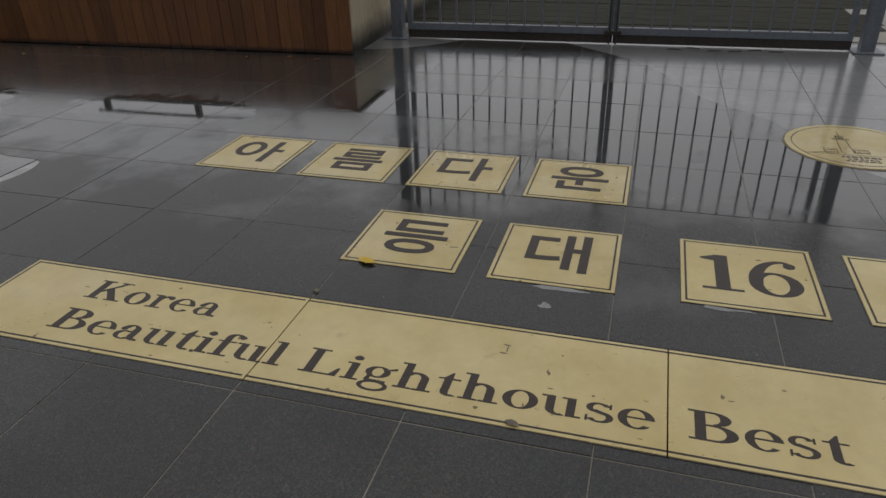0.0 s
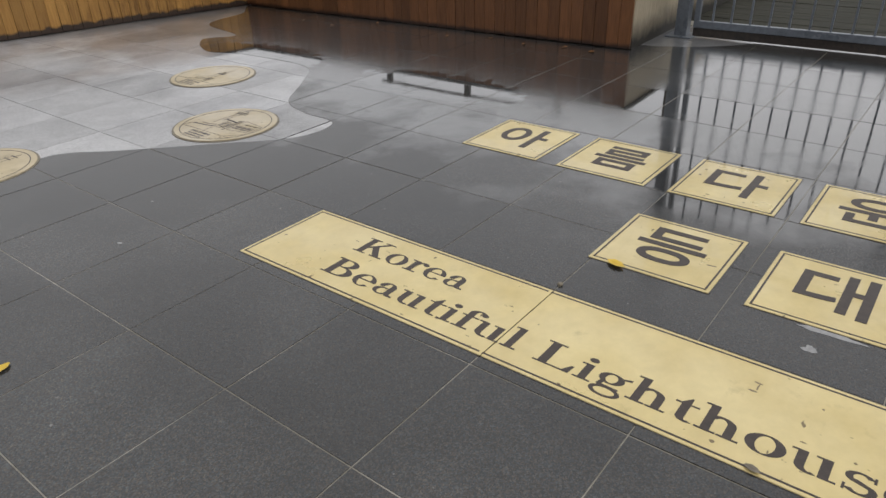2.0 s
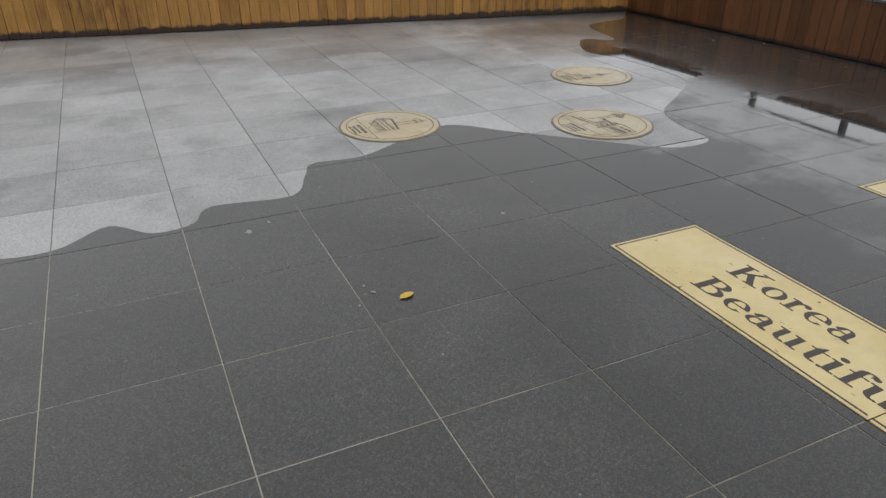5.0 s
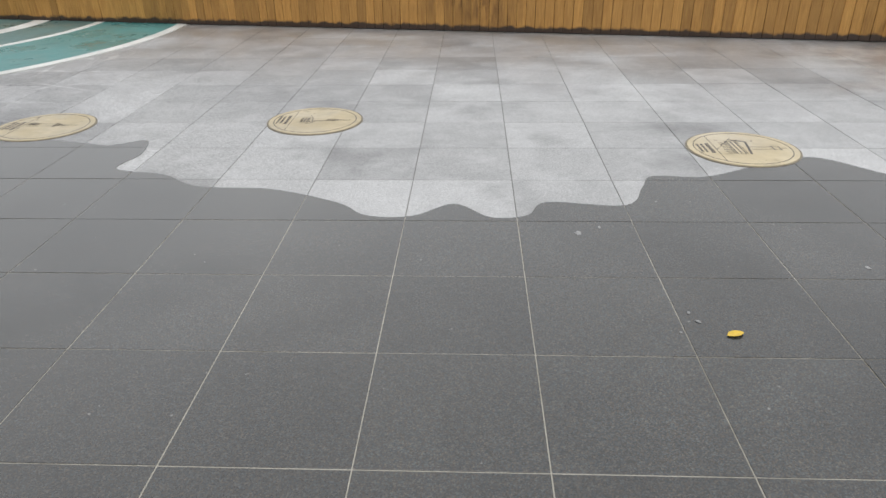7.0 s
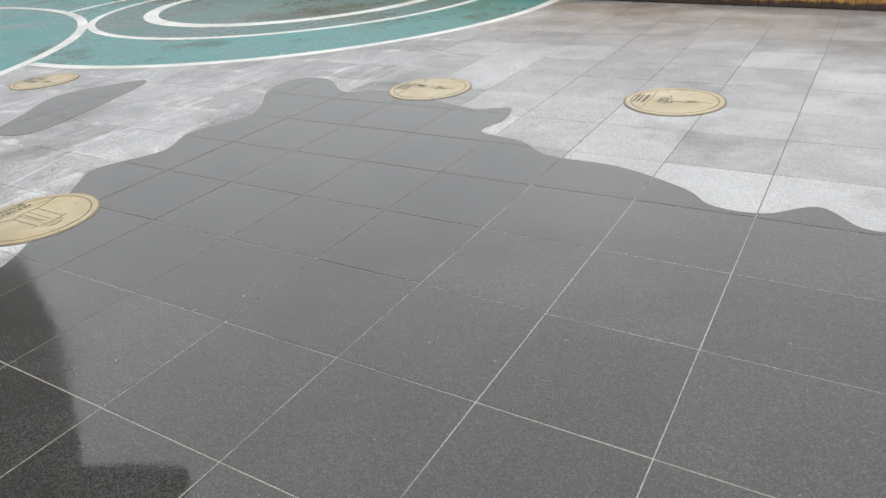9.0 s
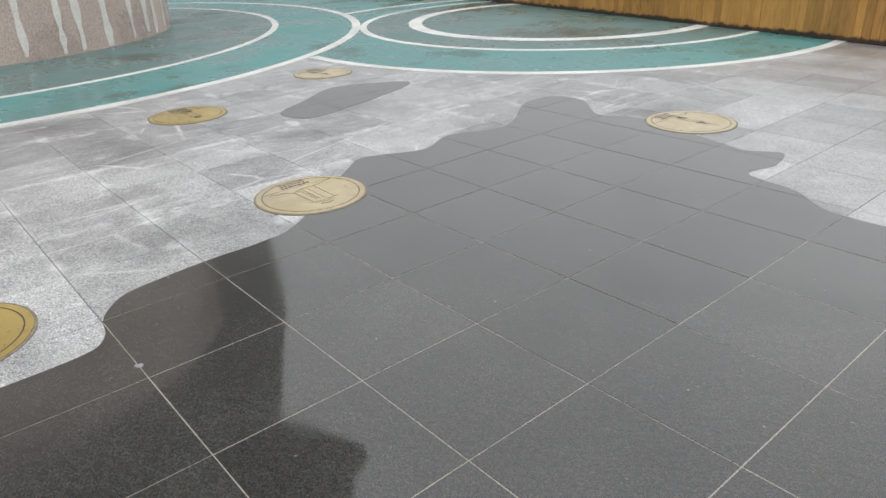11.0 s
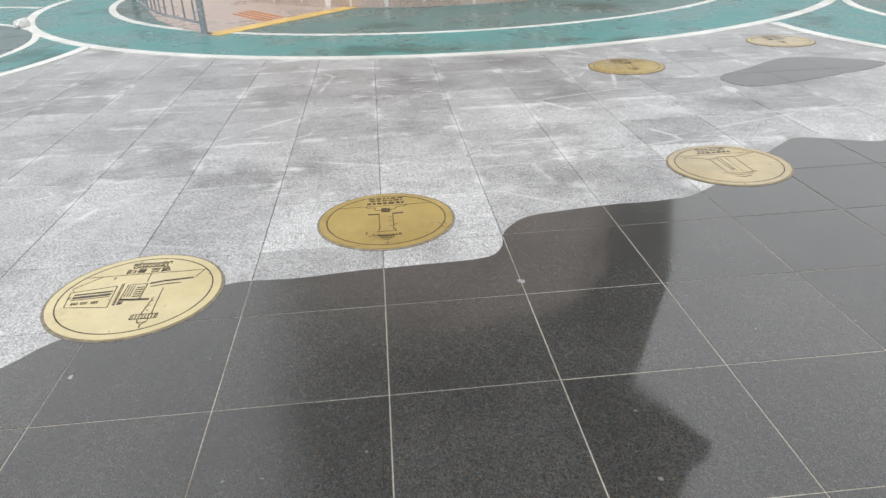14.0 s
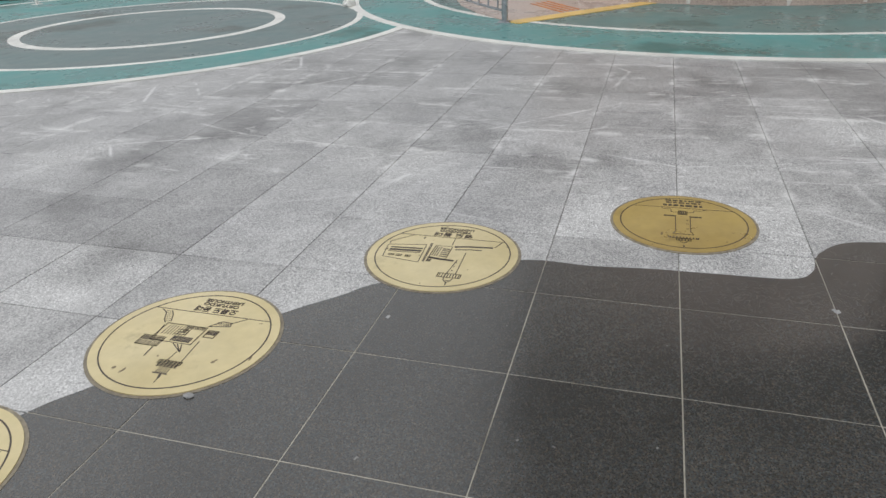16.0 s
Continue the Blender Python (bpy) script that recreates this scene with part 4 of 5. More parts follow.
HANGUL = "brass floor plate with one dark engraved Korean syllable"
for n_, (syl, y0) in enumerate((("아", -0.388), ("름", -1.066), ("다", -1.74), ("운", -2.402))):
    p = square_plate(y0, y0 + 0.542, 3.607, 4.165, syl, HANGUL)
    part("syllable", letters(syl, 0.258, (-0.112, 0.0), None, 0.006, 0.004), ENGRAVED, p)
for syl, y0 in (("등", -1.722), ("대", -2.4)):
    p = square_plate(y0, y0 + 0.538, 2.732, 3.268, syl, HANGUL)
    part("syllable", letters(syl, 0.258, (-0.112, 0.0), None, 0.006, 0.004), ENGRAVED, p)
p = square_plate(-3.205, -2.66, 2.736, 3.29, "16", "brass floor plate with the dark engraved number 16")
for bm in serif_word("16", 0.30, -0.15, 0.205, -0.215):
    part("numeral", bm, ENGRAVED, p)
square_plate(-3.885, -3.343, 2.738, 3.29, "", "plain brass floor plate with engraved border")

BANNER = ((0.162, -1.203), (-1.207, -2.61), (-2.614, -4.01))
WORDS = ((("Korea", 2.17, -0.262, -0.89), ("Beautiful", 1.953, -0.272, -1.29)), (("Lighthouse", 1.95, -1.36, -2.58),), (("Best", 1.95, -2.67, -3.135),))
for n_, ((ya, yb), words) in enumerate(zip(BANNER, WORDS)):
    cx, cy = 2.124, (ya + yb) / 2
    p = thing("banner_plate", "long brass floor plate engraved with dark serif words", "floor plate", (cx, cy, 0), group="banner plates")
    hx, hy = 0.267, (ya - yb) / 2
    # same painted edge shadow around the long plates
    part("bedding", box_bm(-hx - 0.004, -hy - 0.004, -0.007, hx + 0.004, hy + 0.004, 0.0014), IRON, p, "thin dark rim painted as the plate's edge shadow")
    part("sheet", box_bm(-hx, -hy, -0.006, hx, hy, 0.004, 0.0015), BRASS, p)
    frame_line(p, hx - 0.018, hy - (0.018 if n_ == 0 else 0.0), skip=(0, 1) if n_ else (0,))
    for body, foot, y_start, y_end in words:
        for bm in serif_word(body, 0.135, foot - cx, y_start - cy, y_end - cy):
            part("letter", bm, ENGRAVED, p)


# ---- brass discs ----
def disc_plate(x, y, style, words=("", ""), r=0.354, metal=BRASS):
    d = thing("disc_plate", {BRASS: "round golden brass floor plate engraved with a lighthouse", PALE_BRASS: "round golden brass floor plate engraved with a lighthouse", DULL_BRASS: "round dulled pinkish brass floor plate engraved with a lighthouse", TOWER_TONE_BRASS: "round brass floor plate engraved with a lighthouse, dark tower reflection painted into its colour"}[metal], "floor plate", (x, y, 0), group="lighthouse discs in the paving")
    part("surround", prism(disc_points(r + 0.014, 64), -0.008, 0.0015), MORTAR, d, "tan mortar ring")
    part("sheet", prism(disc_points(r, 72), -0.004, 0.0052), metal, d)
    part("border_line", band(r - 0.042, r - 0.036, 0.003, 0.0058, 0, 360, 72), ENGRAVED, d)
    half = math.sqrt((r - 0.04) ** 2 - 0.18 ** 2)
    part("base_line", box_bm(-0.182, -half, 0.003, -0.178, half, 0.0058), ENGRAVED, d)
    rows = [(-0.228, 0.032, 0.20), (-0.262, 0.022, 0.17), (-0.292, 0.022, 0.18)]
    for (xx, hh, ww), body in zip(rows, (*words, "LIGHTHOUSE" if words[0] else "")):
        if body:
            part("inscription", letters(body, hh, (xx, 0.0), ww, 0.0008, 0.0052), ENGRAVED, d)
        else:
            rr = random.Random(int(1000 * (x + 10) + 37 * xx * 1000))
            yy = -ww / 2
            while yy < ww / 2:
                w = rr.uniform(0.012, 0.035)
                part("inscription", box_bm(xx, yy, 0.003, xx + hh * 0.8, min(yy + w, ww / 2 + 0.01), 0.0058), ENGRAVED, d)
                yy += w + 0.008
    t = 0.0022

    def stroke(u0, v0, u1, v1, wide=t):
        """A line from (u0, v0) to (u1, v1): u to the reader's right, v up."""
        a, b = Vector((v0, -u0)), Vector((v1, -u1))
        nrm = Vector((-(b - a).y, (b - a).x)).normalized() * wide
        q = [(v.x, v.y) for v in (a + nrm, a - nrm, b - nrm, b + nrm)]
        return prism(q if area(q) > 0 else q[::-1], 0.003, 0.0058)

    def frame_box(u0, v0, u1, v1, bars=0):
        """An outlined block with some dark bars across it."""
        bm = bmesh.new()
        x0, x1, y0, y1 = min(v0, v1), max(v0, v1), -max(u0, u1), -min(u0, u1)
        rim = [[bm.verts.new((px, py, 0.0058)) for px, py in ((x0 - g, y0 - g), (x1 + g, y0 - g), (x1 + g, y1 + g), (x0 - g, y1 + g))] for g in (t, -t)]
        for k in range(4):
            bm.faces.new((rim[0][k], rim[0][(k + 1) % 4], rim[1][(k + 1) % 4], rim[1][k]))
        bmesh.ops.solidify(bm, geom=bm.faces[:], thickness=0.002)
        block = part("building", bm, ENGRAVED, d)
        for k in range(bars):
            vv = v0 + (v1 - v0) * (k + 0.5) / bars
            part("window_band", box_bm(vv - 0.004, -u1 + 0.008, 0.003, vv + 0.004, -u0 - 0.008, 0.0056), ENGRAVED, block)

    def tower_lines(u, w, foot, top, mast):
        for side in (-1, 1):
            part("tower_line", stroke(u + side * w * 1.3, foot, u + side * w, top), ENGRAVED, d)
        for v in (top, top + 0.022):
            part("gallery", stroke(u - w * 1.9, v, u + w * 1.9, v, 0.003), ENGRAVED, d)
        for k in range(9):
            uu = u + (k / 4 - 1) * w * 1.8
            part("baluster", box_bm(top, -uu - 0.0016, 0.003, top + 0.022, -uu + 0.0016, 0.0057), ENGRAVED, d)
        frame_box(u - w * 0.8, top + 0.03, u + w * 0.8, top + 0.06, 2)
        part("roof_line", stroke(u - w, top + 0.063, u, top + 0.085), ENGRAVED, d)
        part("roof_line", stroke(u + w, top + 0.063, u, top + 0.085), ENGRAVED, d)
        part("mast", stroke(u, top + 0.08, u, mast, 0.0028), ENGRAVED, d)

    def hatch(u0, v0, u1, v1, count, wide=0.0018):
        """Short parallel lines that shade a block."""
        for k in range(count):
            v = v0 + (v1 - v0) * (k + 0.5) / count
            part("shading_line", stroke(u0, v, u1, v, wide), ENGRAVED, d)

    def uprights(u0, v0, u1, v1, count, wide=0.0016):
        for k in range(count):
            u = u0 + (u1 - u0) * (k + 0.5) / count
            part("shading_line", stroke(u, v0, u, v1, wide), ENGRAVED, d)

    def trail(name, *knots, wide=t):
        for a, b in zip(knots, knots[1:]):
            part(name, stroke(*a, *b, wide), ENGRAVED, d)

    if style == 0:
        for side in (-1, 1):
            trail("tower_line", (side * 0.037, -0.06), (side * 0.036, 0.125), (side * 0.05, 0.158))
            part("plinth", stroke(side * 0.034, -0.066, side * 0.095, -0.068, 0.007), ENGRAVED, d)
        trail("gallery", (-0.05, 0.158), (0.05, 0.158))
        trail("gallery", (-0.07, 0.187), (-0.072, 0.207), (0.072, 0.207), (0.07, 0.187))
        uprights(-0.07, 0.19, 0.07, 0.207, 9, 0.003)
        frame_box(-0.034, 0.213, 0.034, 0.236, 0)
        uprights(-0.03, 0.216, 0.03, 0.234, 4, 0.003)
        trail("roof_line", (-0.02, 0.242), (0.0, 0.262), (0.02, 0.242))
        part("mast", stroke(0.0, 0.29, 0.0, 0.304, 0.004), ENGRAVED, d)
        frame_box(-0.022, -0.14, 0.022, -0.09, 3)
        uprights(-0.02, -0.138, 0.02, -0.092, 4, 0.003)
        trail("stair_line", (0.107, -0.182), (0.105, -0.16), (0.06, -0.158), (0.058, -0.12), (0.024, -0.118))
        trail("stair_line", (-0.024, -0.118), (-0.055, -0.13), (-0.06, -0.152), (-0.1, -0.16), (-0.13, -0.182))
        for v in (0.09, 0.03, -0.02):
            part("window_slit", stroke(-0.016, v, -0.028, v, 0.0026), ENGRAVED, d)
    elif style == 2:
        trail("tower_line", (-0.09, 0.05), (-0.074, 0.2))
        trail("tower_line", (-0.111, -0.03), (-0.118, 0.192))
        for k in range(3):
            part("window_slit", stroke(-0.088, 0.08 + 0.04 * k, -0.096, 0.082 + 0.04 * k, 0.003), ENGRAVED, d)
        frame_box(-0.146, 0.193, -0.038, 0.23, 0)
        uprights(-0.144, 0.195, -0.04, 0.229, 8, 0.0022)
        trail("lantern_line", (-0.072, 0.232), (-0.076, 0.256), (-0.112, 0.258), (-0.116, 0.234))
        trail("roof_line", (-0.076, 0.256), (-0.095, 0.275), (-0.112, 0.258))
        part("mast", stroke(-0.095, 0.275, -0.097, 0.3, 0.003), ENGRAVED, d)
        trail("hall_outline", (0.296, -0.046), (0.104, -0.078), (0.09, 0.112), (0.28, 0.085), (0.296, -0.046))
        for v, wide in ((-0.02, 0.006), (0.006, 0.009), (0.026, 0.003)):
            part("roof", stroke(0.272, v, 0.11, v - 0.012, wide), ENGRAVED, d)
        for u in (0.245, 0.205, 0.16):
            frame_box(u - 0.012, 0.05, u + 0.012, 0.066, 1)
        trail("divider", (0.086, -0.1), (0.072, 0.1))
        trail("divider", (0.078, -0.1), (0.066, 0.1))
        frame_box(-0.03, -0.08, 0.055, 0.055, 0)
        hatch(-0.026, -0.06, 0.01, 0.04, 5, 0.004)
        uprights(0.016, -0.07, 0.05, 0.03, 3, 0.002)
        trail("quay", (0.06, 0.05), (0.0, 0.06), (-0.074, 0.064), wide=0.008)
        hatch(0.035, 0.065, 0.058, 0.095, 4, 0.0026)
        trail("jetty", (-0.04, -0.08), (-0.1, -0.095), (-0.229, -0.108), wide=0.007)
        trail("jetty", (-0.05, -0.05), (-0.12, -0.066), (-0.18, -0.068), wide=0.004)
        trail("pier_line", (-0.02, -0.175), (-0.022, -0.1))
        trail("pier_line", (-0.262, -0.178), (-0.236, -0.11))
        trail("shore_line", (0.29, -0.06), (0.3, -0.08), (0.2, -0.178))
    elif style == 9:
        trail("tower_line", (-0.067, 0.016), (-0.08, 0.155))
        trail("tower_line", (-0.022, 0.1), (-0.02, 0.157))
        frame_box(-0.089, 0.158, 0.01, 0.178, 0)
        uprights(-0.085, 0.16, 0.006, 0.198, 6, 0.003)
        hatch(-0.085, 0.162, 0.004, 0.2, 4, 0.002)
        uprights(-0.07, 0.2, -0.018, 0.232, 6)
        part("roof", stroke(-0.077, 0.236, -0.012, 0.236, 0.0034), ENGRAVED, d)
        part("mast", stroke(-0.05, 0.24, -0.056, 0.262, 0.005), ENGRAVED, d)
        part("mast", stroke(-0.056, 0.26, -0.058, 0.292, 0.0024), ENGRAVED, d)
        frame_box(0.085, 0.02, 0.186, 0.084, 0)
        hatch(0.088, 0.024, 0.183, 0.05, 4, 0.002)
        uprights(0.088, 0.052, 0.183, 0.084, 12, 0.0016)
        frame_box(-0.045, -0.078, 0.145, 0.045, 0)
        hatch(-0.03, 0.0, 0.06, 0.036, 4, 0.0034)
        uprights(0.01, -0.07, 0.13, 0.0, 9, 0.0015)
        hatch(-0.04, -0.076, 0.05, -0.056, 3, 0.0016)
        frame_box(0.02, -0.045, 0.07, -0.012, 1)
        frame_box(-0.108, -0.064, -0.062, -0.016, 0)
        hatch(-0.106, -0.06, -0.064, -0.034, 4, 0.0024)
        trail("ridge", (-0.04, -0.09), (-0.08, -0.137), (-0.126, -0.133), (-0.13, -0.108), (-0.04, -0.09))
        uprights(-0.125, -0.13, -0.06, -0.108, 8, 0.0015)
        trail("ridge", (-0.126, -0.133), (-0.172, -0.176))
        trail("stair_line", (0.24, -0.172), (0.205, -0.15), (0.18, -0.1), (0.16, -0.078))
        trail("stair_line", (0.19, -0.17), (0.165, -0.14), (0.14, -0.09))
        for k in range(6):
            part("step", stroke(0.165 + 0.011 * k, -0.088 - 0.014 * k, 0.145 + 0.008 * k, -0.094 - 0.014 * k, 0.0015), ENGRAVED, d)
        trail("wall_line", (0.152, -0.062), (0.137, 0.018))
        part("pole", stroke(0.096, 0.09, 0.091, 0.152, 0.003), ENGRAVED, d)
        trail("slope", (0.03, 0.05), (-0.035, 0.1), (-0.01, 0.05))
        trail("slope", (0.01, 0.05), (-0.03, 0.095))
    elif style == 7:
        trail("tower_line", (0.075, -0.09), (0.07, 0.14))
        trail("tower_line", (-0.09, -0.12), (-0.085, 0.15))
        for u in (0.03, 0.005, -0.03):
            trail("tower_line", (u, -0.11), (u * 0.9, 0.13), wide=0.0016)
        hatch(0.0, -0.08, 0.02, 0.1, 7, 0.002)
        trail("gallery", (0.1, 0.145), (0.0, 0.165), (-0.11, 0.15), wide=0.003)
        trail("gallery", (0.07, 0.175), (0.0, 0.19), (-0.07, 0.178))
        trail("roof_line", (0.05, 0.21), (0.0, 0.225), (-0.04, 0.212), wide=0.004)
        trail("rock_line", (0.22, -0.15), (0.12, -0.13), (0.08, -0.09), (-0.02, -0.13), (-0.1, -0.12), (-0.25, -0.17), wide=0.003)
    elif style == 5:
        trail("roof_line", (0.1, -0.06), (0.06, -0.01), (-0.06, -0.03), (-0.13, -0.06))
        frame_box(-0.06, -0.11, 0.06, -0.05, 3)
        frame_box(0.02, -0.05, 0.05, 0.0, 2)
        trail("tower_line", (0.02, 0.0), (0.018, 0.09), wide=0.004)
        frame_box(-0.022, 0.094, 0.022, 0.155, 4)
        for k in range(4):
            part("roof", stroke(-0.014 + 0.003 * k, 0.175 + 0.022 * k, 0.014 - 0.003 * k, 0.175 + 0.022 * k, 0.006), ENGRAVED, d)
        part("mast", stroke(0.0, 0.25, 0.0, 0.275, 0.002), ENGRAVED, d)
    elif style == 1:
        trail("shore_line", (0.03, -0.178), (-0.21, -0.02))
        frame_box(-0.14, -0.08, 0.12, 0.0, 3)
        trail("roof", (-0.17, -0.04), (-0.13, 0.06), (0.12, 0.02), wide=0.008)
        uprights(-0.12, -0.13, 0.12, -0.08, 7, 0.005)
        trail("tower_line", (-0.02, 0.05), (-0.016, 0.24))
        trail("tower_line", (0.03, 0.05), (0.026, 0.24))
        for v in (0.2, 0.245):
            part("gallery", stroke(-0.035, v, 0.045, v, 0.004), ENGRAVED, d)
        part("mast", stroke(0.005, 0.25, 0.005, 0.29, 0.003), ENGRAVED, d)
    else:
        rr = random.Random(style * 7 + 3)
        off = rr.uniform(-0.06, 0.06)
        tower_lines(off, 0.022 + 0.004 * (style % 3), -0.15, 0.06 + 0.03 * (style % 3), 0.24)
        for k in range(2 + style % 2):
            u0, wide, tall = off + rr.uniform(-0.15, 0.05), rr.uniform(0.05, 0.1), rr.uniform(0.04, 0.1)
            frame_box(u0, -0.165 + 0.02 * k, u0 + wide, -0.165 + tall, rr.randint(2, 4))
        trail("shore_line", (off - 0.12, -0.15), (off - 0.2, -0.172))
    return d


disc_plate(1.573, 2.384, 1, metal=DULL_BRASS)
disc_plate(2.994, 1.77, 2, metal=DULL_BRASS)
disc_plate(3.771, 2.986, 3, metal=DULL_BRASS)
disc_plate(4.8, -3.69, 4, r=0.39)
disc_plate(-1.455, 3.042, 5, metal=DULL_BRASS)
disc_plate(-3.511, 2.887, 6, metal=DULL_BRASS)
disc_plate(-4.345, -0.262, 7, metal=DULL_BRASS)
disc_plate(-3.885, -2.375, 0, metal=TOWER_TONE_BRASS)
disc_plate(-3.27, -3.5, 2, ("영도 등대", "YEONGDO"), 0.368, PALE_BRASS)
disc_plate(-2.335, -4.3, 9, ("오륙도 등대", "ORYUKDO"), 0.37, PALE_BRASS)
disc_plate(-1.44, -4.73, 8, metal=PALE_BRASS)
disc_plate(-7.166, 0.056, 11, metal=TOWER_TONE_BRASS)
disc_plate(-7.962, 2.067, 3, r=0.34, metal=DULL_BRASS)


# ---- entrance ramp and rail beside the tower ----
ramp_slab = thing("entrance_slab", "pale pink granite entrance paving with curved edge", "paving", kind="structure")
edge = [(-10.5, -4.63), (-12.7, -2.65), (-13.8, -3.1), (-16.2, -5.2), (-18.5, -6.1), (-18.7, -7.7), (-16.2, -7.05), (-13.7, -6.33), (-12.2, -5.77), (-11.3, -5.27), (-10.75, -4.82)]
edge = edge if area(edge) > 0 else edge[::-1]
part("slab", prism(edge, -0.004, 0.014), PINK, ramp_slab)


def strip(name, a, b, wide, z0, z1, mat, parent, label=""):
    a, b = Vector(a), Vector(b)
    nrm = Vector((-(b - a).y, (b - a).x)).normalized() * wide / 2
    q = [tuple(v) for v in (a + nrm, a - nrm, b - nrm, b + nrm)]
    return part(name, prism(q if area(q) > 0 else q[::-1], z0, z1), mat, parent, label)


strip("yellow_edge", (-10.42, -4.56), (-12.68, -2.62), 0.28, -0.002, 0.018, YELLOW, ramp_slab, "yellow painted edge strip")
for i in range(4):
    s = 0.1 * i
    strip("tactile_bar", (-11.42 - s, -3.98 + 0.7 * s), (-12.4 - s, -4.62 + 0.7 * s), 0.04, 0.01, 0.022, ORANGE, ramp_slab, "orange raised bar")

rail = thing("curved_railing", "curved grey steel railing beside the entrance", "railing")
arc = smooth_loop([(-10.49, -4.68), (-11.5, -5.42), (-12.55, -5.97), (-14.7, -6.87), (-17.0, -7.55)], False, 4)
part("lower_rail", tube([(x, y, 0.16) for x, y in arc], 0.018), GALV, rail)
part("top_rail", tube([(x, y, 1.05) for x, y in arc], 0.024), GALV, rail)
for i in range(1, len(arc) - 1):
    part("baluster", tube([(*arc[i], 0.16), (*arc[i], 1.05)], 0.013), GALV, rail)
for i in (0, len(arc) - 1):
    part("post", tube([(*arc[i], 0.0), (*arc[i], 1.1)], 0.045, 16), GALV, rail)
    part("base_plate", box_bm(arc[i][0] - 0.09, arc[i][1] - 0.09, 0.003, arc[i][0] + 0.09, arc[i][1] + 0.09, 0.018, 0.002), GALV, rail)


# ---- loose bits ----
def blob(name, at, size, mat, label, category, seed):
    bm = bmesh.new()
    bmesh.ops.create_icosphere(bm, subdivisions=2, radius=1.0)
    for v in bm.verts:
        v.co *= 1.0 + 0.35 * noise.noise(v.co * 1.7 + Vector((seed, 0, 0)))
        v.co = Vector((v.co.x * size[0], v.co.y * size[1], max(v.co.z, -0.5) * size[2]))
    ob = link_mesh(name, bm, mat)
    ob.matrix_basis = pose(at[0], at[1], at[2] + 0.5 * size[2], 0, 0, seed * 70)
    return tagged(ob, label, category)


def fallen_leaf(at, size, turn, mat, label):
    bm = bmesh.new()
    pts = [(0.0, 0.0), (0.35, 0.28), (0.8, 0.3), (1.15, 0.12), (1.25, 0.0), (1.15, -0.14), (0.8, -0.33), (0.35, -0.26)]
    rim = [bm.verts.new((x * size, y * size, 0.003 + 0.25 * size * abs(y) + 0.1 * size * (x - 0.6) ** 2)) for x, y in pts]
    mid = bm.verts.new((0.62 * size, 0.0, 0.003))
    for i in range(len(rim)):
        bm.faces.new((rim[i], mid, rim[(i + 1) % len(rim)]))
    ob = link_mesh("fallen_leaf", bm, mat)
    ob.matrix_basis = pose(*at, 0, 0, turn)
    return tagged(ob, label, "leaf")


fallen_leaf((0.75, 0.135, 0.001), 0.062, 20, LEAF, "bright yellow curled fallen leaf on dark paving")
fallen_leaf((2.745, -1.27, 0.005), 0.075, 255, LEAF, "yellow fallen leaf on the edge of a brass plate")
fallen_leaf((1.868, -2.17, 0.005), 0.04, 80, MORTAR, "brown fallen leaf on the edge of a brass plate")
rnd = random.Random(31)
for k in range(9):
    fallen_leaf((6.4 - rnd.uniform(0.06, 0.5), rnd.uniform(0.5, 4.3), 0.001), rnd.uniform(0.03, 0.06), rnd.uniform(0, 360), RUST_LEAF, "small rust-brown wet leaf by the platform foot")
for k in range(6):
    x0, y0, a = 7.36 - rnd.uniform(0, 0.12), -2.7 - 0.18 * k, rnd.uniform(-1, 1)
    tagged(link_mesh("twig", tube([(x0, y0, 0.006), (x0 + 0.03 * a, y0 + 0.06, 0.009), (x0 + 0.05 * a, y0 + 0.12, 0.006)], 0.005, 6), IRON), "thin dark wet twig at the foot of the gate", "twig")
blob("pebble", (2.45, -1.20, 0.0), (0.014, 0.012, 0.008), MORTAR, "small brown pebble on dark paving", "pebble", 3)
blob("pebble", (0.65, 0.305, 0.0), (0.009, 0.007, 0.004), PEBBLE, "small grey pebble on dark paving", "pebble", 1)
blob("pebble", (-2.01, -4.07, 0.0), (0.018, 0.014, 0.008), PEBBLE, "small grey pebble beside a brass plate", "pebble", 4)
blob("pebble", (0.58, 0.16, 0.0), (0.007, 0.006, 0.004), PEBBLE, "small grey pebble on dark paving", "pebble", 6)
blob("pebble", (0.67, 0.24, 0.0), (0.012, 0.008, 0.004), PEBBLE, "small grey pebble on dark paving", "pebble", 2)
blob("stone", (-12.2, -7.8, 0.006), (0.14, 0.10, 0.09), WHITE, "white stone lying on teal flooring", "stone", 5)

# lime stains at the plates' edges, white droppings and flecks on the stone
def stain(at, size, seed, parent, mat=PEBBLE):
    rr = random.Random(seed)
    pts = []
    for i in range(14):
        a, k = 2 * math.pi * i / 14, rr.uniform(0.55, 1.15)
        pts.append((at[0] + size[0] * k * math.cos(a), at[1] + size[1] * k * math.sin(a)))
    return part("lime_stain", prism(smooth_loop(pts, True, 3), -0.003, 0.0009 + 0.00005 * (seed % 5)), mat, parent, "thin pale lime stain")


stains = thing("lime_stains", "thin pale lime stains on the dark stone slabs", "stain", kind="structure")
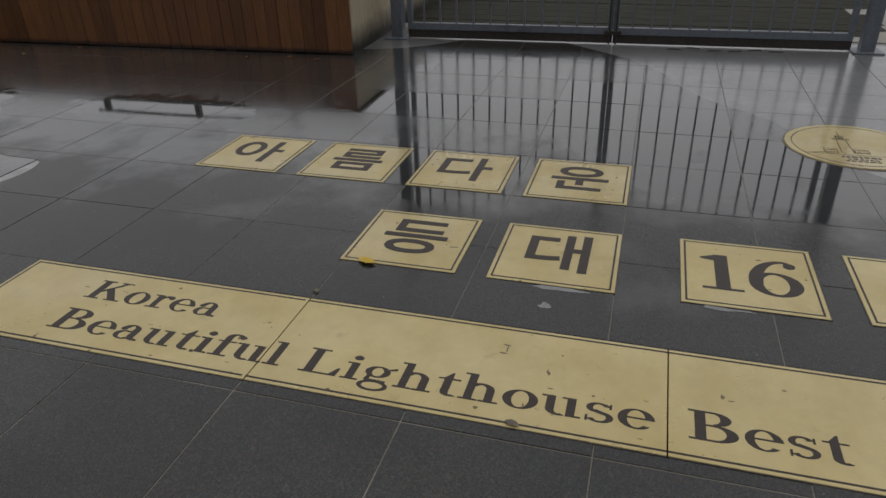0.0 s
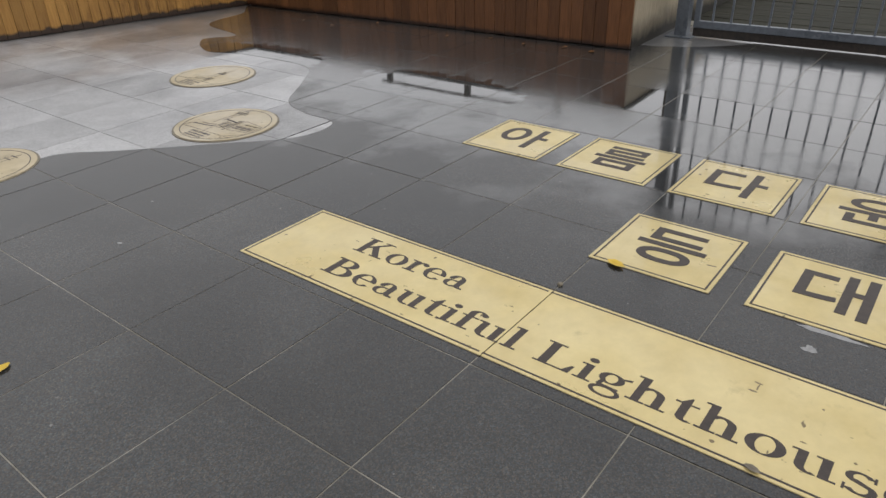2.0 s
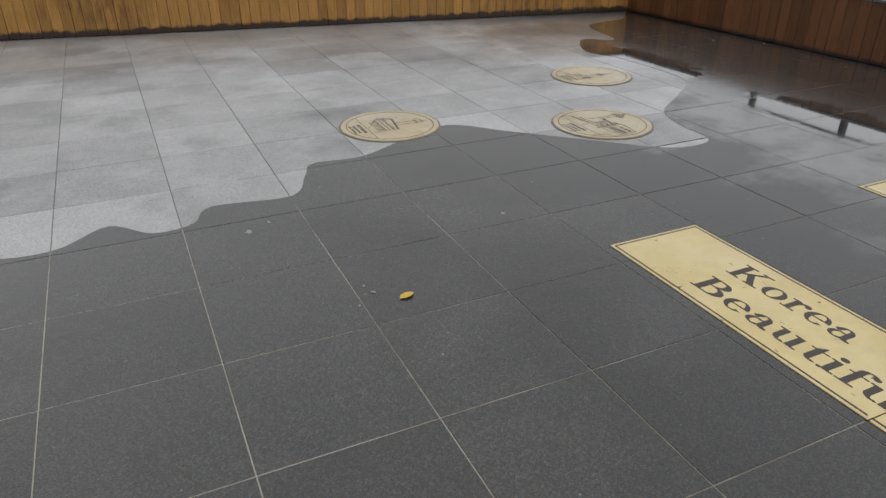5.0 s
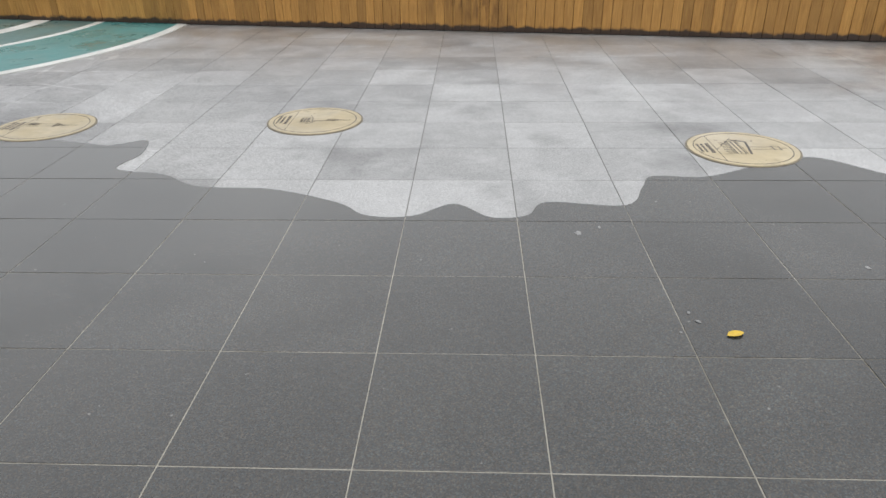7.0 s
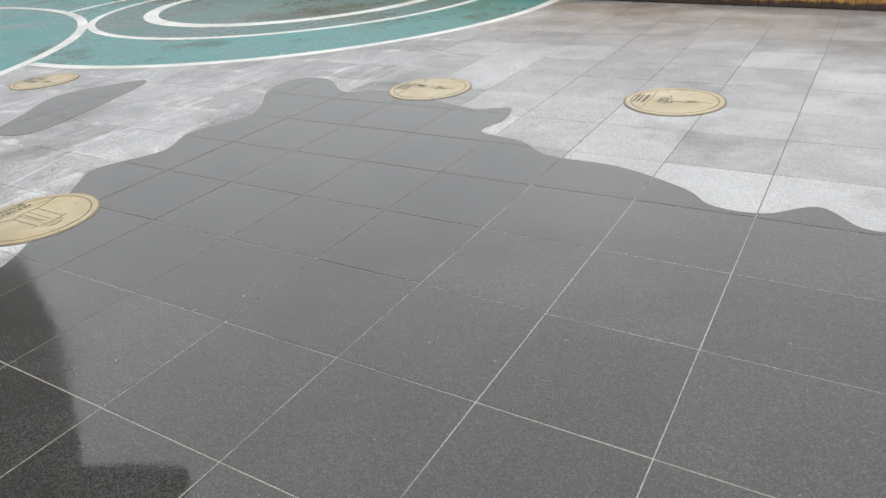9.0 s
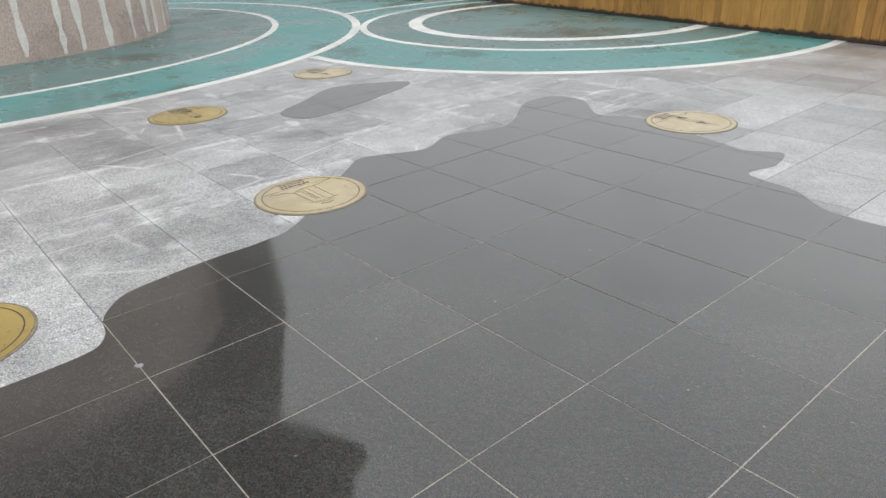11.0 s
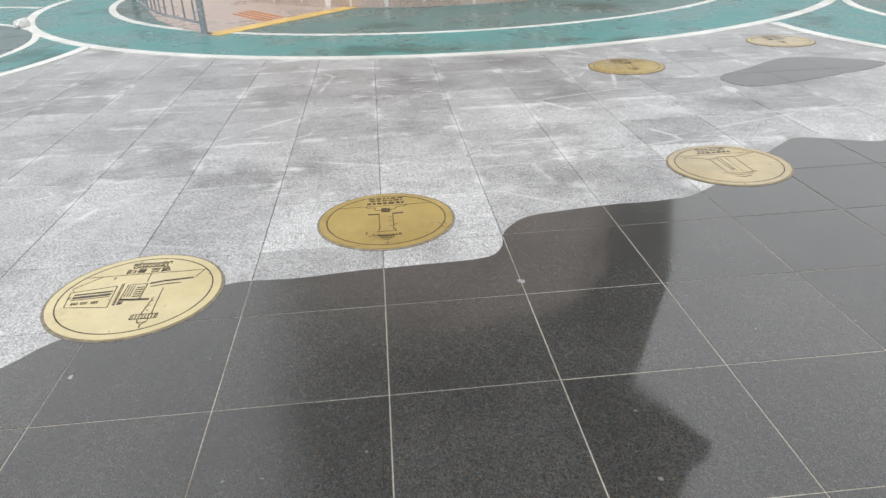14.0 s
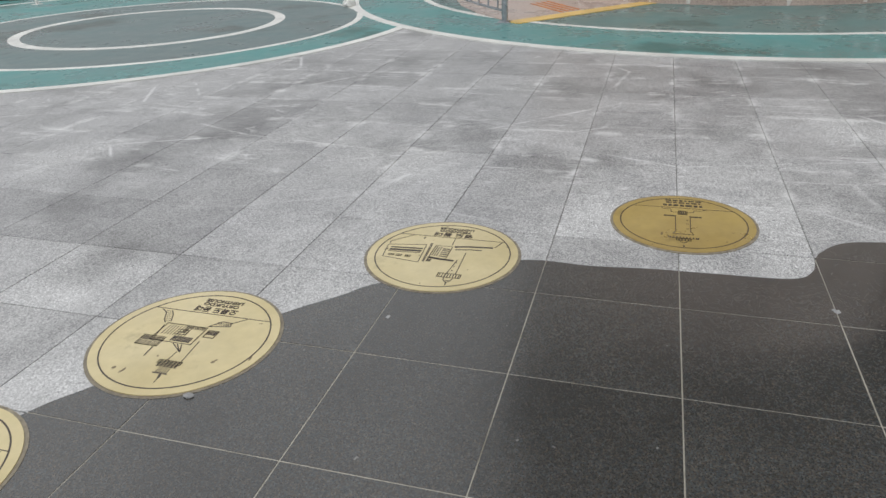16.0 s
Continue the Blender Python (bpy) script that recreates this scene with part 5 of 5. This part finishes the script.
for seed, (at, size) in enumerate((((2.715, -2.17), (0.018, 0.13)), ((2.72, -2.83), (0.014, 0.11)), ((2.575, -2.14), (0.022, 0.03)), ((0.3, 1.06), (0.02, 0.025)), ((0.42, 1.13), (0.008, 0.02)),
                                   ((-3.11, -1.8), (0.02, 0.016)), ((-2.67, -3.56), (0.014, 0.01)), ((1.57, 0.71), (0.012, 0.02)))):
    stain(at, size, seed, stains)

# planting and rocks beyond the far round
rnd = random.Random(8)
for k in range(26):
    a = rnd.uniform(0, 1)
    s = rnd.uniform(0.15, 0.5)
    blob("rock", (-13.2 - 5.0 * a + rnd.uniform(-0.6, 0.6), -16.0 - 0.2 * a + rnd.uniform(-1.2, 0.3), -0.05), (s, s * rnd.uniform(0.6, 1.0), s * 0.6), ROCK, "rough dark rock in the bed beyond the flooring", "rock", k * 1.3)
for k in range(4):
    post = thing("bollard_post", "thin white painted steel fence post", "post", (-12.6 - 1.5 * k, -15.0 - 0.12 * k, 0), group="fence posts by the rocks")
    part("shaft", tube([(0, 0, 0.0), (0, 0, 1.1)], 0.035, 12), WHITE, post)
    part("foot", box_bm(-0.08, -0.08, -0.002, 0.08, 0.08, 0.012, 0.003), WHITE, post)

# ---- boards of the platforms ----
board_row(platform, (-22.0, wall_y(-22.0)), (6.45, wall_y(6.45)), TOP, TAN_WOOD, 0.115, -1)
board_row(bench, (BX, 5.482), (BX, BY0 - 0.02), TOP, RED_WOOD, 0.125, -1)

# ---- paving slabs ----
TILE = 0.6


def slab_mesh(name, mat, z):
    bm = bmesh.new()
    h, c = TILE / 2 - 0.0025, 0.0012
    outline = [(-h, -h, z - c), (h, -h, z - c), (h, h, z - c), (-h, h, z - c)]
    inner = [(-h + c, -h + c, z), (h - c, -h + c, z), (h - c, h - c, z), (-h + c, h - c, z)]
    foot = [(x, y, z - 0.02) for x, y, _ in outline]
    f, o, i_ = ([bm.verts.new(p) for p in some] for some in (foot, outline, inner))
    for a, b in ((f, o), (o, i_)):
        for k in range(4):
            bm.faces.new((a[k], a[(k + 1) % 4], b[(k + 1) % 4], b[k]))
    bm.faces.new(i_)
    me = bpy.data.meshes.new(name)
    bm.to_mesh(me)
    bm.free()
    me.materials.append(mat)
    return me


dark_floor = thing("dark_paving", "dark wet basalt slabs with a wavy cut edge", "paving", kind="structure")
light_floor = thing("pale_paving", "pale grey granite slabs, wet and scuffed", "paving", kind="structure")
dark_me, light_me = slab_mesh("dark_slab", DARK, 0.0), slab_mesh("pale_slab", LIGHT, -0.0026)
rest = bmesh.new()
rnd = random.Random(11)
count_light = 0
for i in range(-24, 14):
    for j in range(-26, 15):
        x0, y0 = i * TILE, j * TILE
        cx, cy = x0 + TILE / 2, y0 + TILE / 2
        if cy > wall_y(cx) + 0.3 or cx > 7.6 or (cx > 6.95 and cy > 0.6):
            continue
        corners = [(x0, y0), (x0 + TILE, y0), (x0 + TILE, y0 + TILE), (x0, y0 + TILE)]
        if any(all(within(c, r - 0.15, x, y) for x, y in corners) for c, r in ((N_RING, N_R[0]), (W_RING, W_R[0]), (S_RING, S_R[0]))) or cx < -12.5:
            continue
        whole = True
        for edge_line in (DARK_EDGE, PATCH_EDGE):
            g = 0.0025
            piece = clip(edge_line, x0 + g, y0 + g, x0 + TILE - g, y0 + TILE - g)
            if len(piece) < 3 or area(piece) < 1e-4:
                continue
            if edge_line is DARK_EDGE and area(piece) > 0.99 * (TILE - 2 * g) ** 2:
                ob = new("dark_slab", dark_me)
                ob.matrix_basis = pose(cx, cy, rnd.uniform(-0.0006, 0.0006), rnd.uniform(-0.05, 0.05), rnd.uniform(-0.05, 0.05), 0)
                ob.parent = dark_floor
                whole = False
            else:
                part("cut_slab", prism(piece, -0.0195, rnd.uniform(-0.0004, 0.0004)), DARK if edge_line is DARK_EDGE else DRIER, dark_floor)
        if whole:
            near = -8.2 < cx < 5.0 and -6.5 < cy < 5.5
            if near and count_light < 300:
                ob = new("pale_slab", light_me)
                ob.matrix_basis = pose(cx, cy, rnd.uniform(-0.0006, 0.0006), rnd.uniform(-0.04, 0.04), rnd.uniform(-0.04, 0.04), rnd.choice((0, 90, 180, 270)))
                ob.parent = light_floor
                count_light += 1
            else:
                rest.from_mesh(light_me)
                rest.verts.ensure_lookup_table()
                for v in rest.verts[-12:]:
                    v.co.x += cx
                    v.co.y += cy
far_slabs = part("far_slabs", rest, LIGHT, light_floor)
tagged(far_slabs, kind="stuff")
